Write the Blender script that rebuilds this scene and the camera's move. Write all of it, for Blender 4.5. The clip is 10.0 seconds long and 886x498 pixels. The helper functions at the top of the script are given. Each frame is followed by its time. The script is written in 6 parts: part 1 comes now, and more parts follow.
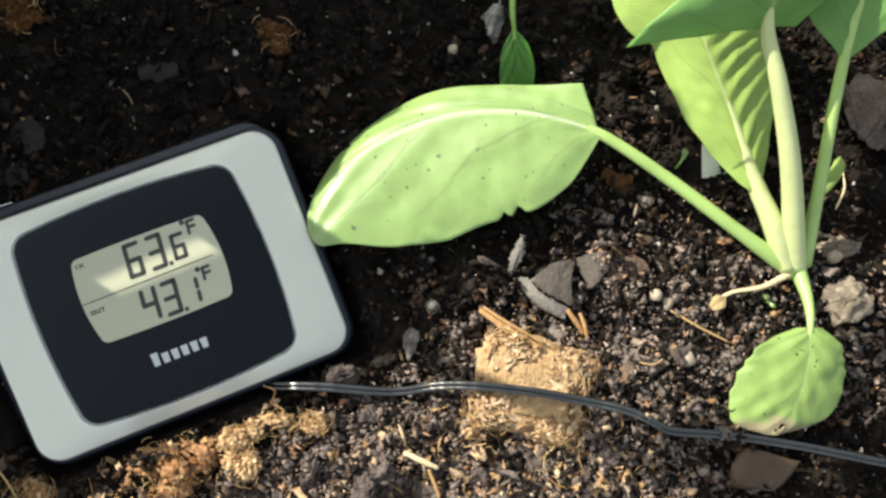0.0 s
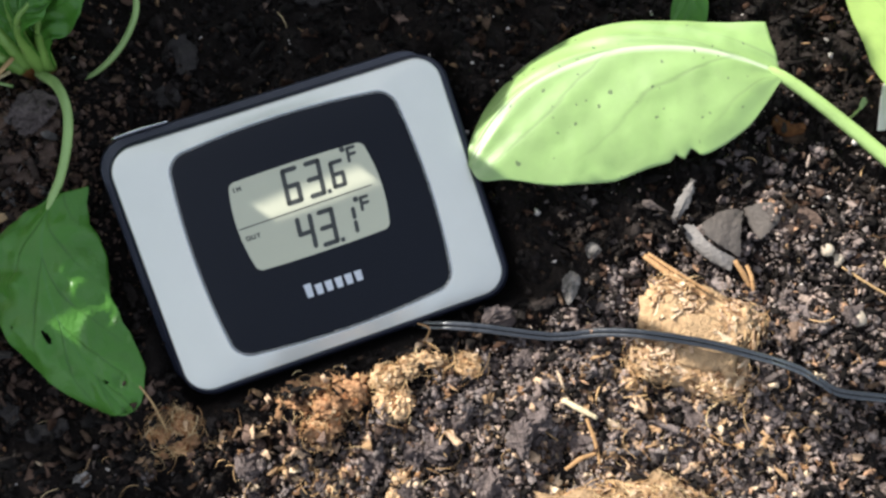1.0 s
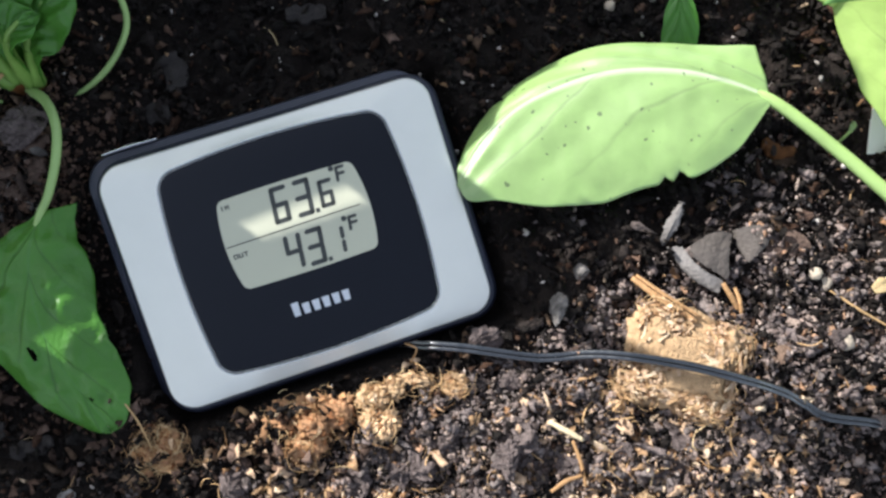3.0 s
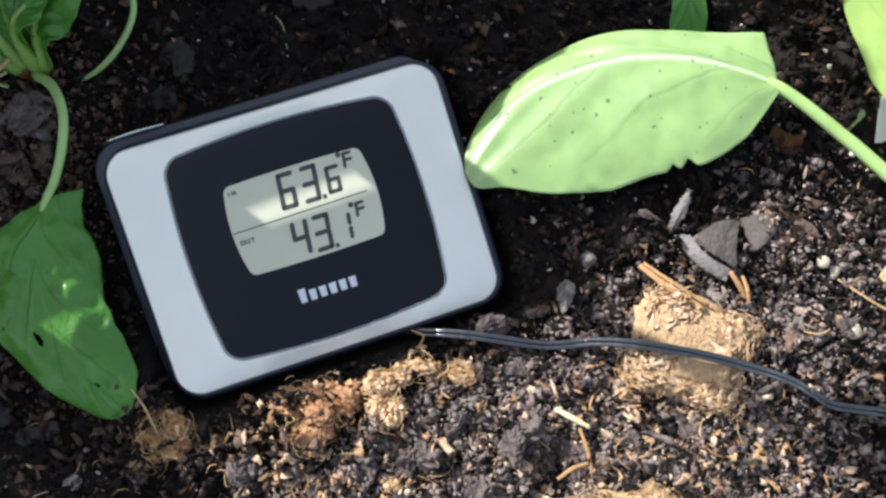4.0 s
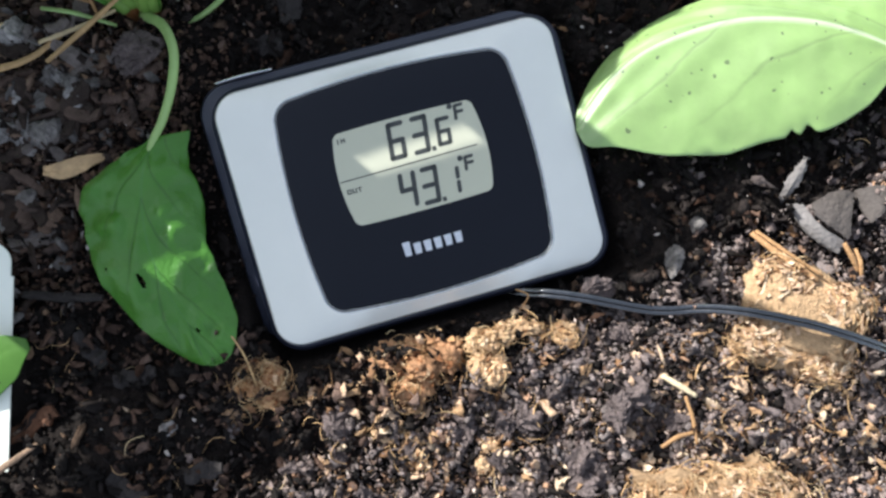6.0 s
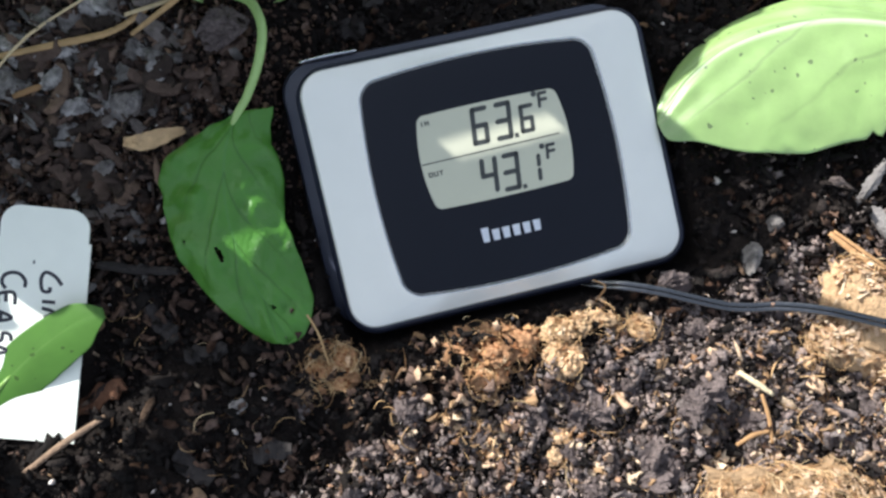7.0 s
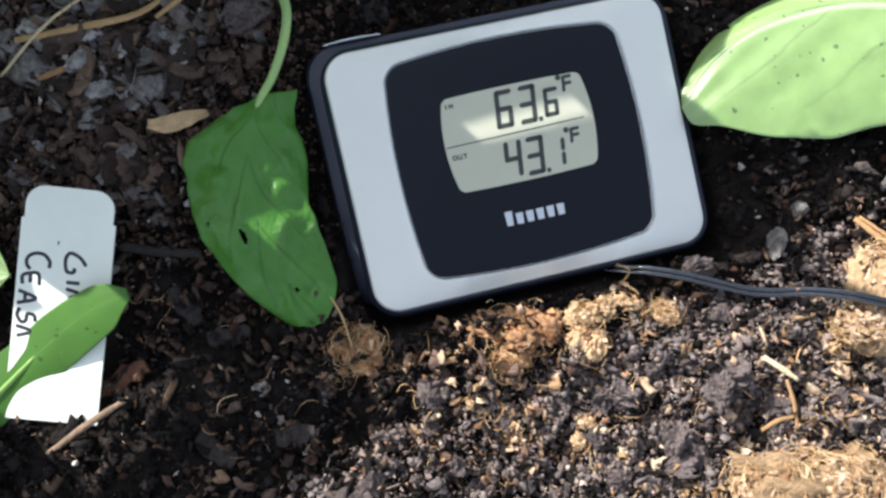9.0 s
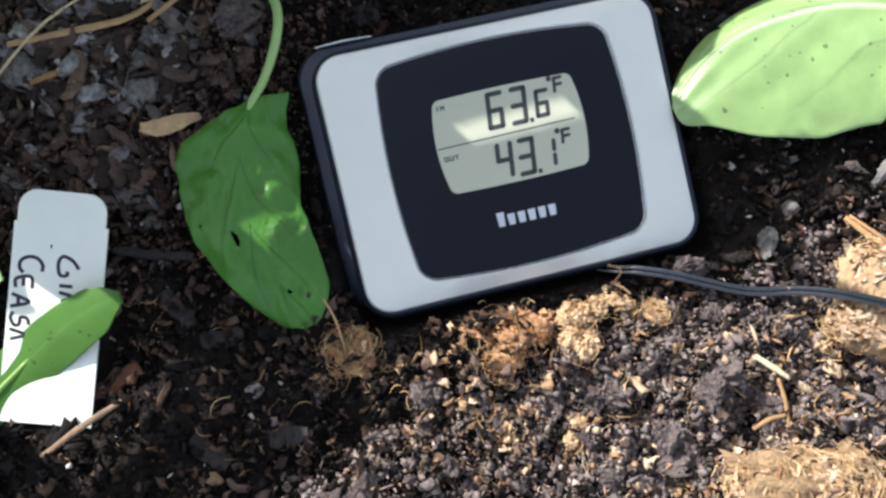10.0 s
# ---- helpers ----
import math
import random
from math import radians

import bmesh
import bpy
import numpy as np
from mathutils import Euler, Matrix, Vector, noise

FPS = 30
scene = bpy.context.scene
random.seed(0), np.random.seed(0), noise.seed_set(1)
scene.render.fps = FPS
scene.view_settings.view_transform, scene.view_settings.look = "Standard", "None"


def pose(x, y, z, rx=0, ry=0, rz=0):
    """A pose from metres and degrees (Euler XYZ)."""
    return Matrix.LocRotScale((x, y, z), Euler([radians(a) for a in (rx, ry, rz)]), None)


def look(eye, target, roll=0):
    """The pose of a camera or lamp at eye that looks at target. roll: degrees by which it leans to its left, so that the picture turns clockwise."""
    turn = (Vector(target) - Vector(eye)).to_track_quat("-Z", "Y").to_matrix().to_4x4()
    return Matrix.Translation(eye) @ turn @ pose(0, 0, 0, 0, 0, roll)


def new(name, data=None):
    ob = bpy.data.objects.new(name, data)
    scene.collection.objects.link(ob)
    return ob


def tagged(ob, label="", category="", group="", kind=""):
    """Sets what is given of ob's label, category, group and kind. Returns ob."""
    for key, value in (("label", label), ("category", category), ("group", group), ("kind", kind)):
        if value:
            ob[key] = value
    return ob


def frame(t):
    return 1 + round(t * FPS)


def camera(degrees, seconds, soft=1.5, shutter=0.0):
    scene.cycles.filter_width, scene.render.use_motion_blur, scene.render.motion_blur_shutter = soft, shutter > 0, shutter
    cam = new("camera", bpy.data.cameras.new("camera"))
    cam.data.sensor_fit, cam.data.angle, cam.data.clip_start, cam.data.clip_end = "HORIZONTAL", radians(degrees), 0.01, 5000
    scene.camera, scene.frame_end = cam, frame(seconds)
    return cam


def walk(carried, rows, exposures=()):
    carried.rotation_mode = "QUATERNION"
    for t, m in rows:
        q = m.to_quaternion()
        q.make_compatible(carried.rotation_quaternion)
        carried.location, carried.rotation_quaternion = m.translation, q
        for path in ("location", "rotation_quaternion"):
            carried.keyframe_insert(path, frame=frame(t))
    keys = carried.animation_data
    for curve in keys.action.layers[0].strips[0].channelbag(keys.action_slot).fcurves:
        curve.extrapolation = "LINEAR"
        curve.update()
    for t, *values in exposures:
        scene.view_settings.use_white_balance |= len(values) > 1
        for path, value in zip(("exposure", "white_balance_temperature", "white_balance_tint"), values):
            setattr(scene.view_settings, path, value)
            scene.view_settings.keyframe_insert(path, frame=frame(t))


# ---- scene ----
# Eye (m) and turn (degrees) of a phone held a forearm's length over a garden bed.
cam = camera(55.0, 10.0, soft=2.6)
PATH = [
    (0.0, 0.0225, -0.0230, 0.2603, 8.10, -4.12, 0.00),
    (0.5, 0.0004, -0.0369, 0.2493, 8.14, -2.70, 1.28),
    (1.0, -0.0165, -0.0359, 0.2453, 6.93, -2.89, 2.80),
    (1.5, -0.0159, -0.0313, 0.2470, 7.58, -2.99, 3.26),
    (2.0, -0.0134, -0.0297, 0.2467, 7.44, -3.03, 3.33),
    (3.5, -0.0139, -0.0331, 0.2453, 7.17, -3.00, 3.43),
    (4.0, -0.0153, -0.0343, 0.2448, 7.01, -3.02, 3.57),
    (4.5, -0.0173, -0.0358, 0.2447, 6.95, -2.91, 3.86),
    (5.0, -0.0213, -0.0391, 0.2426, 6.94, -2.82, 4.24),
    (5.5, -0.0300, -0.0431, 0.2392, 6.90, -2.45, 5.14),
    (6.0, -0.0400, -0.0474, 0.2369, 6.82, -2.44, 5.98),
    (6.2, -0.0490, -0.0490, 0.2355, 6.82, -2.46, 6.83),
    (7.3, -0.0610, -0.0653, 0.2320, 9.27, -3.19, 8.17),
    (7.5, -0.0583, -0.0658, 0.2316, 9.24, -3.02, 7.96),
    (8.0, -0.0611, -0.0678, 0.2314, 9.17, -2.84, 8.03),
    (8.5, -0.0625, -0.0677, 0.2312, 9.12, -2.63, 8.13),
    (9.0, -0.0649, -0.0682, 0.2309, 9.08, -2.78, 8.43),
    (9.5, -0.0637, -0.0686, 0.2310, 9.11, -2.78, 8.38),
    (10.0, -0.0632, -0.0679, 0.2318, 9.13, -2.82, 8.09),
]
# the phone's white balance drifts from warm to neutral
BALANCE = [(0.0, 0.73, 7080, 1), (0.5, 0.82, 6680, 5), (2.0, 0.84, 6200, 8), (4.5, 0.85, 6000, 8), (7.5, 0.86, 6080, 8), (10.0, 0.86, 6080, 8)]
walk(cam, [(t, pose(x, y, z, rx, ry, rz)) for t, x, y, z, rx, ry, rz in PATH], BALANCE)

# ---- light: low morning sun from over the bed's edge, clear sky ----
SUN_EL, SUN_AZ = 33.0, (-0.85, 0.53)
world = bpy.data.worlds.new("world")
scene.world = world
world.use_nodes = True
wn = world.node_tree
sky = wn.nodes.new("ShaderNodeTexSky")
sky.sky_type, sky.sun_disc = "NISHITA", False
sky.sun_elevation = radians(SUN_EL)
sky.dust_density, sky.ozone_density = 1.6, 0.8
sky.sun_rotation = math.atan2(SUN_AZ[0], SUN_AZ[1])
haze = wn.nodes.new("ShaderNodeHueSaturation")  # thin bright cloud whitens the blue
haze.inputs["Saturation"].default_value = 0.48
wn.links.new(sky.outputs[0], haze.inputs["Color"])
wn.links.new(haze.outputs[0], wn.nodes["Background"].inputs[0])
wn.nodes["Background"].inputs[1].default_value = 0.148
sun = new("sun", bpy.data.lights.new("sun", "SUN"))
sun.data.energy, sun.data.angle, sun.data.color = 5.0, radians(0.5), (1.0, 0.95, 0.88)
TO_SUN = Vector((SUN_AZ[0] * math.cos(radians(SUN_EL)), SUN_AZ[1] * math.cos(radians(SUN_EL)), math.sin(radians(SUN_EL)))).normalized()
sun.matrix_world = look(TO_SUN * 3, (0, 0, 0))


# ---- materials ----
def mat(name, colour, rough=0.6, metal=0.0, vary=0.15, scale=200.0, bump=0.0, bump_scale=600.0, spec=0.5, tints=None, island=False, per_object=False):
    """Principled surface whose colour drifts at two scales; tints: further colours picked per piece."""
    m = bpy.data.materials.new(name)
    m.use_nodes = True
    nt = m.node_tree
    b = nt.nodes["Principled BSDF"]
    b.inputs["Roughness"].default_value, b.inputs["Metallic"].default_value = rough, metal
    b.inputs["Specular IOR Level"].default_value = spec
    co = nt.nodes.new("ShaderNodeTexCoord")
    n1, n2 = nt.nodes.new("ShaderNodeTexNoise"), nt.nodes.new("ShaderNodeTexNoise")
    for n, s in ((n1, scale), (n2, scale * 0.13)):
        n.inputs["Scale"].default_value, n.inputs["Detail"].default_value = s, 5
        nt.links.new(co.outputs["Object"], n.inputs["Vector"])
    add = nt.nodes.new("ShaderNodeMath")
    add.operation = "ADD"
    nt.links.new(n1.outputs["Fac"], add.inputs[0])
    nt.links.new(n2.outputs["Fac"], add.inputs[1])
    span = nt.nodes.new("ShaderNodeMapRange")
    span.inputs["From Min"].default_value, span.inputs["From Max"].default_value = 0.6, 1.4
    span.inputs["To Min"].default_value, span.inputs["To Max"].default_value = 1 - vary, 1 + vary
    nt.links.new(add.outputs[0], span.inputs["Value"])
    mul = nt.nodes.new("ShaderNodeVectorMath")
    mul.operation = "MULTIPLY"
    if tints:
        ramp = nt.nodes.new("ShaderNodeValToRGB")
        ramp.color_ramp.interpolation = "CONSTANT"
        stops = [(0.0, colour)] + list(tints)
        while len(ramp.color_ramp.elements) < len(stops):
            ramp.color_ramp.elements.new(0.99)
        for e, (at, c) in zip(ramp.color_ramp.elements, stops):
            e.position, e.color = at, (*c, 1)
        if island:
            g = nt.nodes.new("ShaderNodeNewGeometry")
            nt.links.new(g.outputs["Random Per Island"], ramp.inputs[0])
        else:
            g = nt.nodes.new("ShaderNodeObjectInfo")
            nt.links.new(g.outputs["Random"], ramp.inputs[0])
        nt.links.new(ramp.outputs[0], mul.inputs[0])
    else:
        mul.inputs[0].default_value = colour
    nt.links.new(span.outputs[0], mul.inputs[1])
    nt.links.new(mul.outputs[0], b.inputs["Base Color"])
    if bump:
        nb = nt.nodes.new("ShaderNodeTexNoise")
        nb.inputs["Scale"].default_value, nb.inputs["Detail"].default_value = bump_scale, 6
        nt.links.new(co.outputs["Object"], nb.inputs["Vector"])
        bp = nt.nodes.new("ShaderNodeBump")
        bp.inputs["Strength"].default_value, bp.inputs["Distance"].default_value = bump, 0.001
        nt.links.new(nb.outputs["Fac"], bp.inputs["Height"])
        nt.links.new(bp.outputs[0], b.inputs["Normal"])
    return m


def leaf_mat(name, colour, vein, through_colour, thin=0.4, rough=0.42, spots=0.0, dead=0.0, spec=0.5, pucker=0.0009, cell=130, crease=0.16, fine_line=15.0, pairs=4.6, specks=0.0, rib=55.0):
    """Leaf skin: pale midrib and side veins laid out along the blade, quilted cells between them, light passing through."""
    m = bpy.data.materials.new(name)
    m.use_nodes = True
    nt = m.node_tree
    N, L = nt.nodes.new, nt.links.new
    b = nt.nodes["Principled BSDF"]
    out = nt.nodes["Material Output"]
    b.inputs["Roughness"].default_value, b.inputs["Specular IOR Level"].default_value = rough, spec
    uv = N("ShaderNodeTexCoord")
    sep = N("ShaderNodeSeparateXYZ")
    L(uv.outputs["UV"], sep.inputs[0])

    def f(op, a, c=None, d=None):
        n = N("ShaderNodeMath")
        n.operation = op
        for i, v in enumerate((a, c, d)):
            if v is None:
                continue
            if isinstance(v, (int, float)):
                n.inputs[i].default_value = v
            else:
                L(v, n.inputs[i])
        return n.outputs[0]

    s, v = sep.outputs[0], sep.outputs[1]
    across = f("ABSOLUTE", f("SUBTRACT", v, 0.5))
    wob = N("ShaderNodeTexNoise")
    wob.inputs["Scale"].default_value = 6
    L(uv.outputs["UV"], wob.inputs["Vector"])
    # side veins sweep towards the tip
    phase = f("ADD", f("SUBTRACT", f("MULTIPLY", s, pairs), f("MULTIPLY", f("POWER", across, 0.8), 3.2)), f("MULTIPLY", wob.outputs["Fac"], 0.35))
    side = f("ABSOLUTE", f("SUBTRACT", f("FRACT", phase), 0.5))
    mid = f("SUBTRACT", 1.0, f("MULTIPLY", across, f("MULTIPLY_ADD", s, rib, rib * 0.55)))
    mid = f("MAXIMUM", mid, 0.0)
    vein_line = f("MAXIMUM", f("SUBTRACT", 1.0, f("MULTIPLY", side, fine_line)), 0.0)
    fade = f("MAXIMUM", f("SUBTRACT", 1.0, f("MULTIPLY", across, 2.2)), 0.0)
    # the midrib sinks into the blade towards the tip
    mask = f("MULTIPLY", f("MINIMUM", mid, 1.0), f("MINIMUM", f("MAXIMUM", f("MULTIPLY", f("SUBTRACT", 1.04, s), 2.6), 0.0), 1.0))
    furrow = f("SUBTRACT", 1.0, f("MULTIPLY", f("MULTIPLY", vein_line, f("MINIMUM", f("MULTIPLY", fade, 1.6), 1.0)), crease))
    cells = N("ShaderNodeTexNoise")
    cells.inputs["Scale"].default_value, cells.inputs["Detail"].default_value = cell, 7
    L(uv.outputs["Object"], cells.inputs["Vector"])
    fine = N("ShaderNodeTexVoronoi")
    fine.inputs["Scale"].default_value = 900
    L(uv.outputs["Object"], fine.inputs["Vector"])
    tone = N("ShaderNodeMapRange")
    tone.inputs["From Min"].default_value, tone.inputs["From Max"].default_value = 0.3, 0.7
    tone.inputs["To Min"].default_value, tone.inputs["To Max"].default_value = 0.9, 1.09
    L(cells.outputs["Fac"], tone.inputs["Value"])

    def coloured(base, line):
        mix = N("ShaderNodeMix")
        mix.data_type = "RGBA"
        L(mask, mix.inputs["Factor"])
        mix.inputs["A"].default_value, mix.inputs["B"].default_value = (*base, 1), (*line, 1)
        mul = N("ShaderNodeVectorMath")
        mul.operation = "MULTIPLY"
        L(mix.outputs["Result"], mul.inputs[0])
        L(f("MULTIPLY", tone.outputs[0], furrow), mul.inputs[1])
        last = mul.outputs[0]
        if spots:
            sp = N("ShaderNodeTexNoise")
            sp.inputs["Scale"].default_value, sp.inputs["Detail"].default_value = 400, 2
            L(uv.outputs["Object"], sp.inputs["Vector"])
            hit = N("ShaderNodeMapRange")
            hit.inputs["From Min"].default_value, hit.inputs["From Max"].default_value = 0.80 - spots, 0.84 - spots
            L(sp.outputs["Fac"], hit.inputs["Value"])
            mx = N("ShaderNodeMix")
            mx.data_type = "RGBA"
            L(hit.outputs[0], mx.inputs["Factor"])
            L(last, mx.inputs["A"])
            mx.inputs["B"].default_value = (0.03, 0.035, 0.01, 1)
            last = mx.outputs["Result"]
        if specks:  # scattered dark flecks and nibbled pits
            vo = N("ShaderNodeTexVoronoi")
            vo.inputs["Scale"].default_value = 430
            warp = N("ShaderNodeVectorMath")
            warp.operation = "ADD"
            L(uv.outputs["Object"], warp.inputs[0])
            jolt = N("ShaderNodeVectorMath")
            jolt.operation = "SCALE"
            jolt.inputs["Scale"].default_value = 0.0060
            L(cells.outputs["Color"], jolt.inputs[0])
            L(jolt.outputs[0], warp.inputs[1])
            L(warp.outputs[0], vo.inputs["Vector"])
            tint = N("ShaderNodeSeparateXYZ")
            L(vo.outputs["Color"], tint.inputs[0])
            hit = f("MULTIPLY", f("LESS_THAN", vo.outputs["Distance"], f("MULTIPLY", tint.outputs[1], specks)), f("GREATER_THAN", tint.outputs[0], 0.70))
            mx = N("ShaderNodeMix")
            mx.data_type = "RGBA"
            L(f("MULTIPLY", hit, 0.66), mx.inputs["Factor"])
            L(last, mx.inputs["A"])
            mx.inputs["B"].default_value = (0.035, 0.06, 0.012, 1)
            last = mx.outputs["Result"]
        if dead:  # withered tan end and pale blotches
            blot = N("ShaderNodeTexNoise")
            blot.inputs["Scale"].default_value, blot.inputs["Detail"].default_value = 120, 4
            L(uv.outputs["Object"], blot.inputs["Vector"])
            end = N("ShaderNodeMapRange")
            end.inputs["From Min"].default_value, end.inputs["From Max"].default_value = dead, dead + 0.06
            L(f("ADD", f("MULTIPLY", s, 0.8), f("MULTIPLY", blot.outputs["Fac"], 0.38)), end.inputs["Value"])
            mx = N("ShaderNodeMix")
            mx.data_type = "RGBA"
            L(end.outputs[0], mx.inputs["Factor"])
            L(last, mx.inputs["A"])
            mx.inputs["B"].default_value = (0.4, 0.34, 0.22, 1)
            last = mx.outputs["Result"]
        return last

    L(coloured(colour, vein), b.inputs["Base Color"])
    tr = N("ShaderNodeBsdfTranslucent")
    L(coloured(through_colour, vein), tr.inputs["Color"])
    height = f("SUBTRACT", f("ADD", f("MULTIPLY", fine.outputs["Distance"], 0.15), f("MULTIPLY", cells.outputs["Fac"], 0.5)), f("MULTIPLY", f("SUBTRACT", 1.0, furrow), 0.8))
    bp = N("ShaderNodeBump")
    bp.inputs["Strength"].default_value, bp.inputs["Distance"].default_value = 0.4, pucker
    L(height, bp.inputs["Height"])
    L(bp.outputs[0], b.inputs["Normal"])
    mixs = N("ShaderNodeMixShader")
    mixs.inputs[0].default_value = thin
    L(b.outputs[0], mixs.inputs[1])
    L(tr.outputs[0], mixs.inputs[2])
    L(mixs.outputs[0], out.inputs["Surface"])
    return m


SOIL = mat("soil", (0.012, 0.0085, 0.0068), 0.95, vary=0.5, scale=350, bump=1.0, bump_scale=900, spec=0.2)
GRAIN = mat("soil_grain", (0.0095, 0.0068, 0.0055), 0.9, vary=0.45, scale=700, bump=0.8, bump_scale=1500, spec=0.25, island=True,
            tints=[(0.4, (0.013, 0.0093, 0.0075)), (0.72, (0.026, 0.019, 0.0162)), (0.9, (0.048, 0.024, 0.014)), (0.97, (0.10, 0.063, 0.04))])
TANBIT = mat("tan_bit", (0.34, 0.21, 0.115), 0.85, vary=0.3, scale=600, bump=0.6, bump_scale=1400, spec=0.2, island=True,
             tints=[(0.4, (0.24, 0.13, 0.065)), (0.65, (0.5, 0.36, 0.24)), (0.85, (0.16, 0.085, 0.045))])
PALEBIT = mat("pale_coir_scrap", (0.52, 0.355, 0.23), 0.85, vary=0.3, scale=600, bump=0.6, bump_scale=1400, spec=0.2, island=True,
              tints=[(0.4, (0.36, 0.225, 0.12)), (0.7, (0.62, 0.47, 0.32)), (0.88, (0.24, 0.13, 0.065))])
ORANGEBIT = mat("orange_coir_scrap", (0.46, 0.25, 0.115), 0.85, vary=0.35, scale=500, bump=0.6, bump_scale=1200, spec=0.2, island=True,
                tints=[(0.4, (0.30, 0.13, 0.055)), (0.7, (0.66, 0.45, 0.27)), (0.88, (0.15, 0.06, 0.025))])
CREAMBIT = mat("cream_coir_scrap", (0.60, 0.405, 0.24), 0.85, vary=0.3, scale=500, bump=0.6, bump_scale=1200, spec=0.2, island=True,
               tints=[(0.4, (0.42, 0.26, 0.14)), (0.65, (0.70, 0.53, 0.35)), (0.88, (0.22, 0.11, 0.05))])
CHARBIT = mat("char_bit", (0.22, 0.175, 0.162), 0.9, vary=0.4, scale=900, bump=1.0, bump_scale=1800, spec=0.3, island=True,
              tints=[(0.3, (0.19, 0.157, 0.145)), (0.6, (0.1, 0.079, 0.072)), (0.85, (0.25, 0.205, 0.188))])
PINKBIT = mat("pink_grit", (0.42, 0.29, 0.235), 0.85, vary=0.3, scale=900, bump=0.5, bump_scale=1800, island=True, tints=[(0.4, (0.3, 0.22, 0.19)), (0.75, (0.55, 0.45, 0.38))])
CHARSTONE = mat("char_stone", (0.135, 0.106, 0.099), 0.92, vary=0.6, scale=1100, bump=1.0, bump_scale=1600, spec=0.2)
TANSTONE = mat("tan_stone", (0.27, 0.22, 0.175), 0.92, vary=0.75, scale=330, bump=1.0, bump_scale=1300, spec=0.2)
DARKBARK = mat("dark_bark", (0.034, 0.028, 0.026), 0.8, vary=0.4, scale=300, bump=0.8, bump_scale=900, spec=0.3)
RUST = mat("rust_coir", (0.13, 0.055, 0.02), 0.9, vary=0.5, scale=420, bump=1.0, bump_scale=1100, spec=0.2)
PALEFLAKE = mat("pale_bark_flake", (0.2, 0.182, 0.17), 0.75, vary=0.3, scale=330, bump=0.6, bump_scale=900, spec=0.3)
GREYFLAKE = mat("grey_bark_flake", (0.082, 0.069, 0.061), 0.75, vary=0.35, scale=330, bump=0.6, bump_scale=900, spec=0.3)
BROWNBIT = mat("brown_bit", (0.13, 0.077, 0.053), 0.9, vary=0.4, scale=700, bump=0.8, bump_scale=1500, spec=0.25, island=True,
               tints=[(0.4, (0.075, 0.046, 0.034)), (0.75, (0.16, 0.105, 0.08)), (0.96, (0.26, 0.165, 0.10))])
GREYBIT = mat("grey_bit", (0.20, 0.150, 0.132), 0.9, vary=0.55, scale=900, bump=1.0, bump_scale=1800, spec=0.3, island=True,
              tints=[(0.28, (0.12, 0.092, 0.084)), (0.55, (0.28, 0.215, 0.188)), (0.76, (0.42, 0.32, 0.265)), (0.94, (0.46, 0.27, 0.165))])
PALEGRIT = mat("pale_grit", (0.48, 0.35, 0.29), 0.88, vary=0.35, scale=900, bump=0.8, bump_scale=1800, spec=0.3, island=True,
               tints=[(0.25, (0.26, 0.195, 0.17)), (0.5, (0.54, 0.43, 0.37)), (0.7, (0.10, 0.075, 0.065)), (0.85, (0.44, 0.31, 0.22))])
BEAD = mat("bead", (0.46, 0.38, 0.29), 0.85, vary=0.25, scale=600, bump=0.5, bump_scale=1500)
PERLITE = mat("perlite", (0.62, 0.55, 0.5), 0.85, vary=0.15, scale=900, bump=0.5, bump_scale=2500)
STONE = mat("stone", (0.36, 0.33, 0.31), 0.75, vary=0.9, scale=520, bump=1.0, bump_scale=1100, spec=0.25,
            tints=[(0.35, (0.21, 0.188, 0.172)), (0.75, (0.48, 0.44, 0.41))])
BARK = mat("bark", (0.12, 0.08, 0.062), 0.9, vary=0.6, scale=260, bump=0.9, bump_scale=900, spec=0.25,
           tints=[(0.3, (0.21, 0.175, 0.155)), (0.5, (0.05, 0.035, 0.028)), (0.82, (0.19, 0.125, 0.088))])
BARKBIT = mat("bark_bit", (0.075, 0.052, 0.042), 0.9, vary=0.65, scale=500, bump=0.8, bump_scale=1200, spec=0.25, island=True,
              tints=[(0.30, (0.17, 0.152, 0.142)), (0.44, (0.045, 0.031, 0.025)), (0.74, (0.19, 0.125, 0.088)), (0.95, (0.32, 0.285, 0.26))])
STRAW = mat("straw", (0.46, 0.29, 0.13), 0.7, vary=0.25, scale=400, bump=0.5, bump_scale=1200,
            tints=[(0.4, (0.36, 0.2, 0.085)), (0.75, (0.62, 0.48, 0.28))])
COIR = mat("coir", (0.47, 0.31, 0.172), 0.9, vary=0.4, scale=420, bump=1.0, bump_scale=1100, spec=0.2)
CREAM = mat("pale_coir", (0.58, 0.39, 0.225), 0.9, vary=0.5, scale=500, bump=1.0, bump_scale=900, spec=0.2)
COIR_BROWN = mat("brown_coir", (0.31, 0.205, 0.115), 0.9, vary=0.5, scale=420, bump=1.0, bump_scale=1000, spec=0.2)
COIR_RED = mat("coir_red", (0.42, 0.225, 0.115), 0.9, vary=0.45, scale=420, bump=1.0, bump_scale=1100, spec=0.2)
TANLEAF = mat("tan_leaf", (0.46, 0.34, 0.17), 0.75, vary=0.3, scale=400, bump=0.4, bump_scale=1000)
PALEROOT = mat("pale_root", (0.66, 0.53, 0.33), 0.7, vary=0.2, scale=400, bump=0.3, bump_scale=1200)
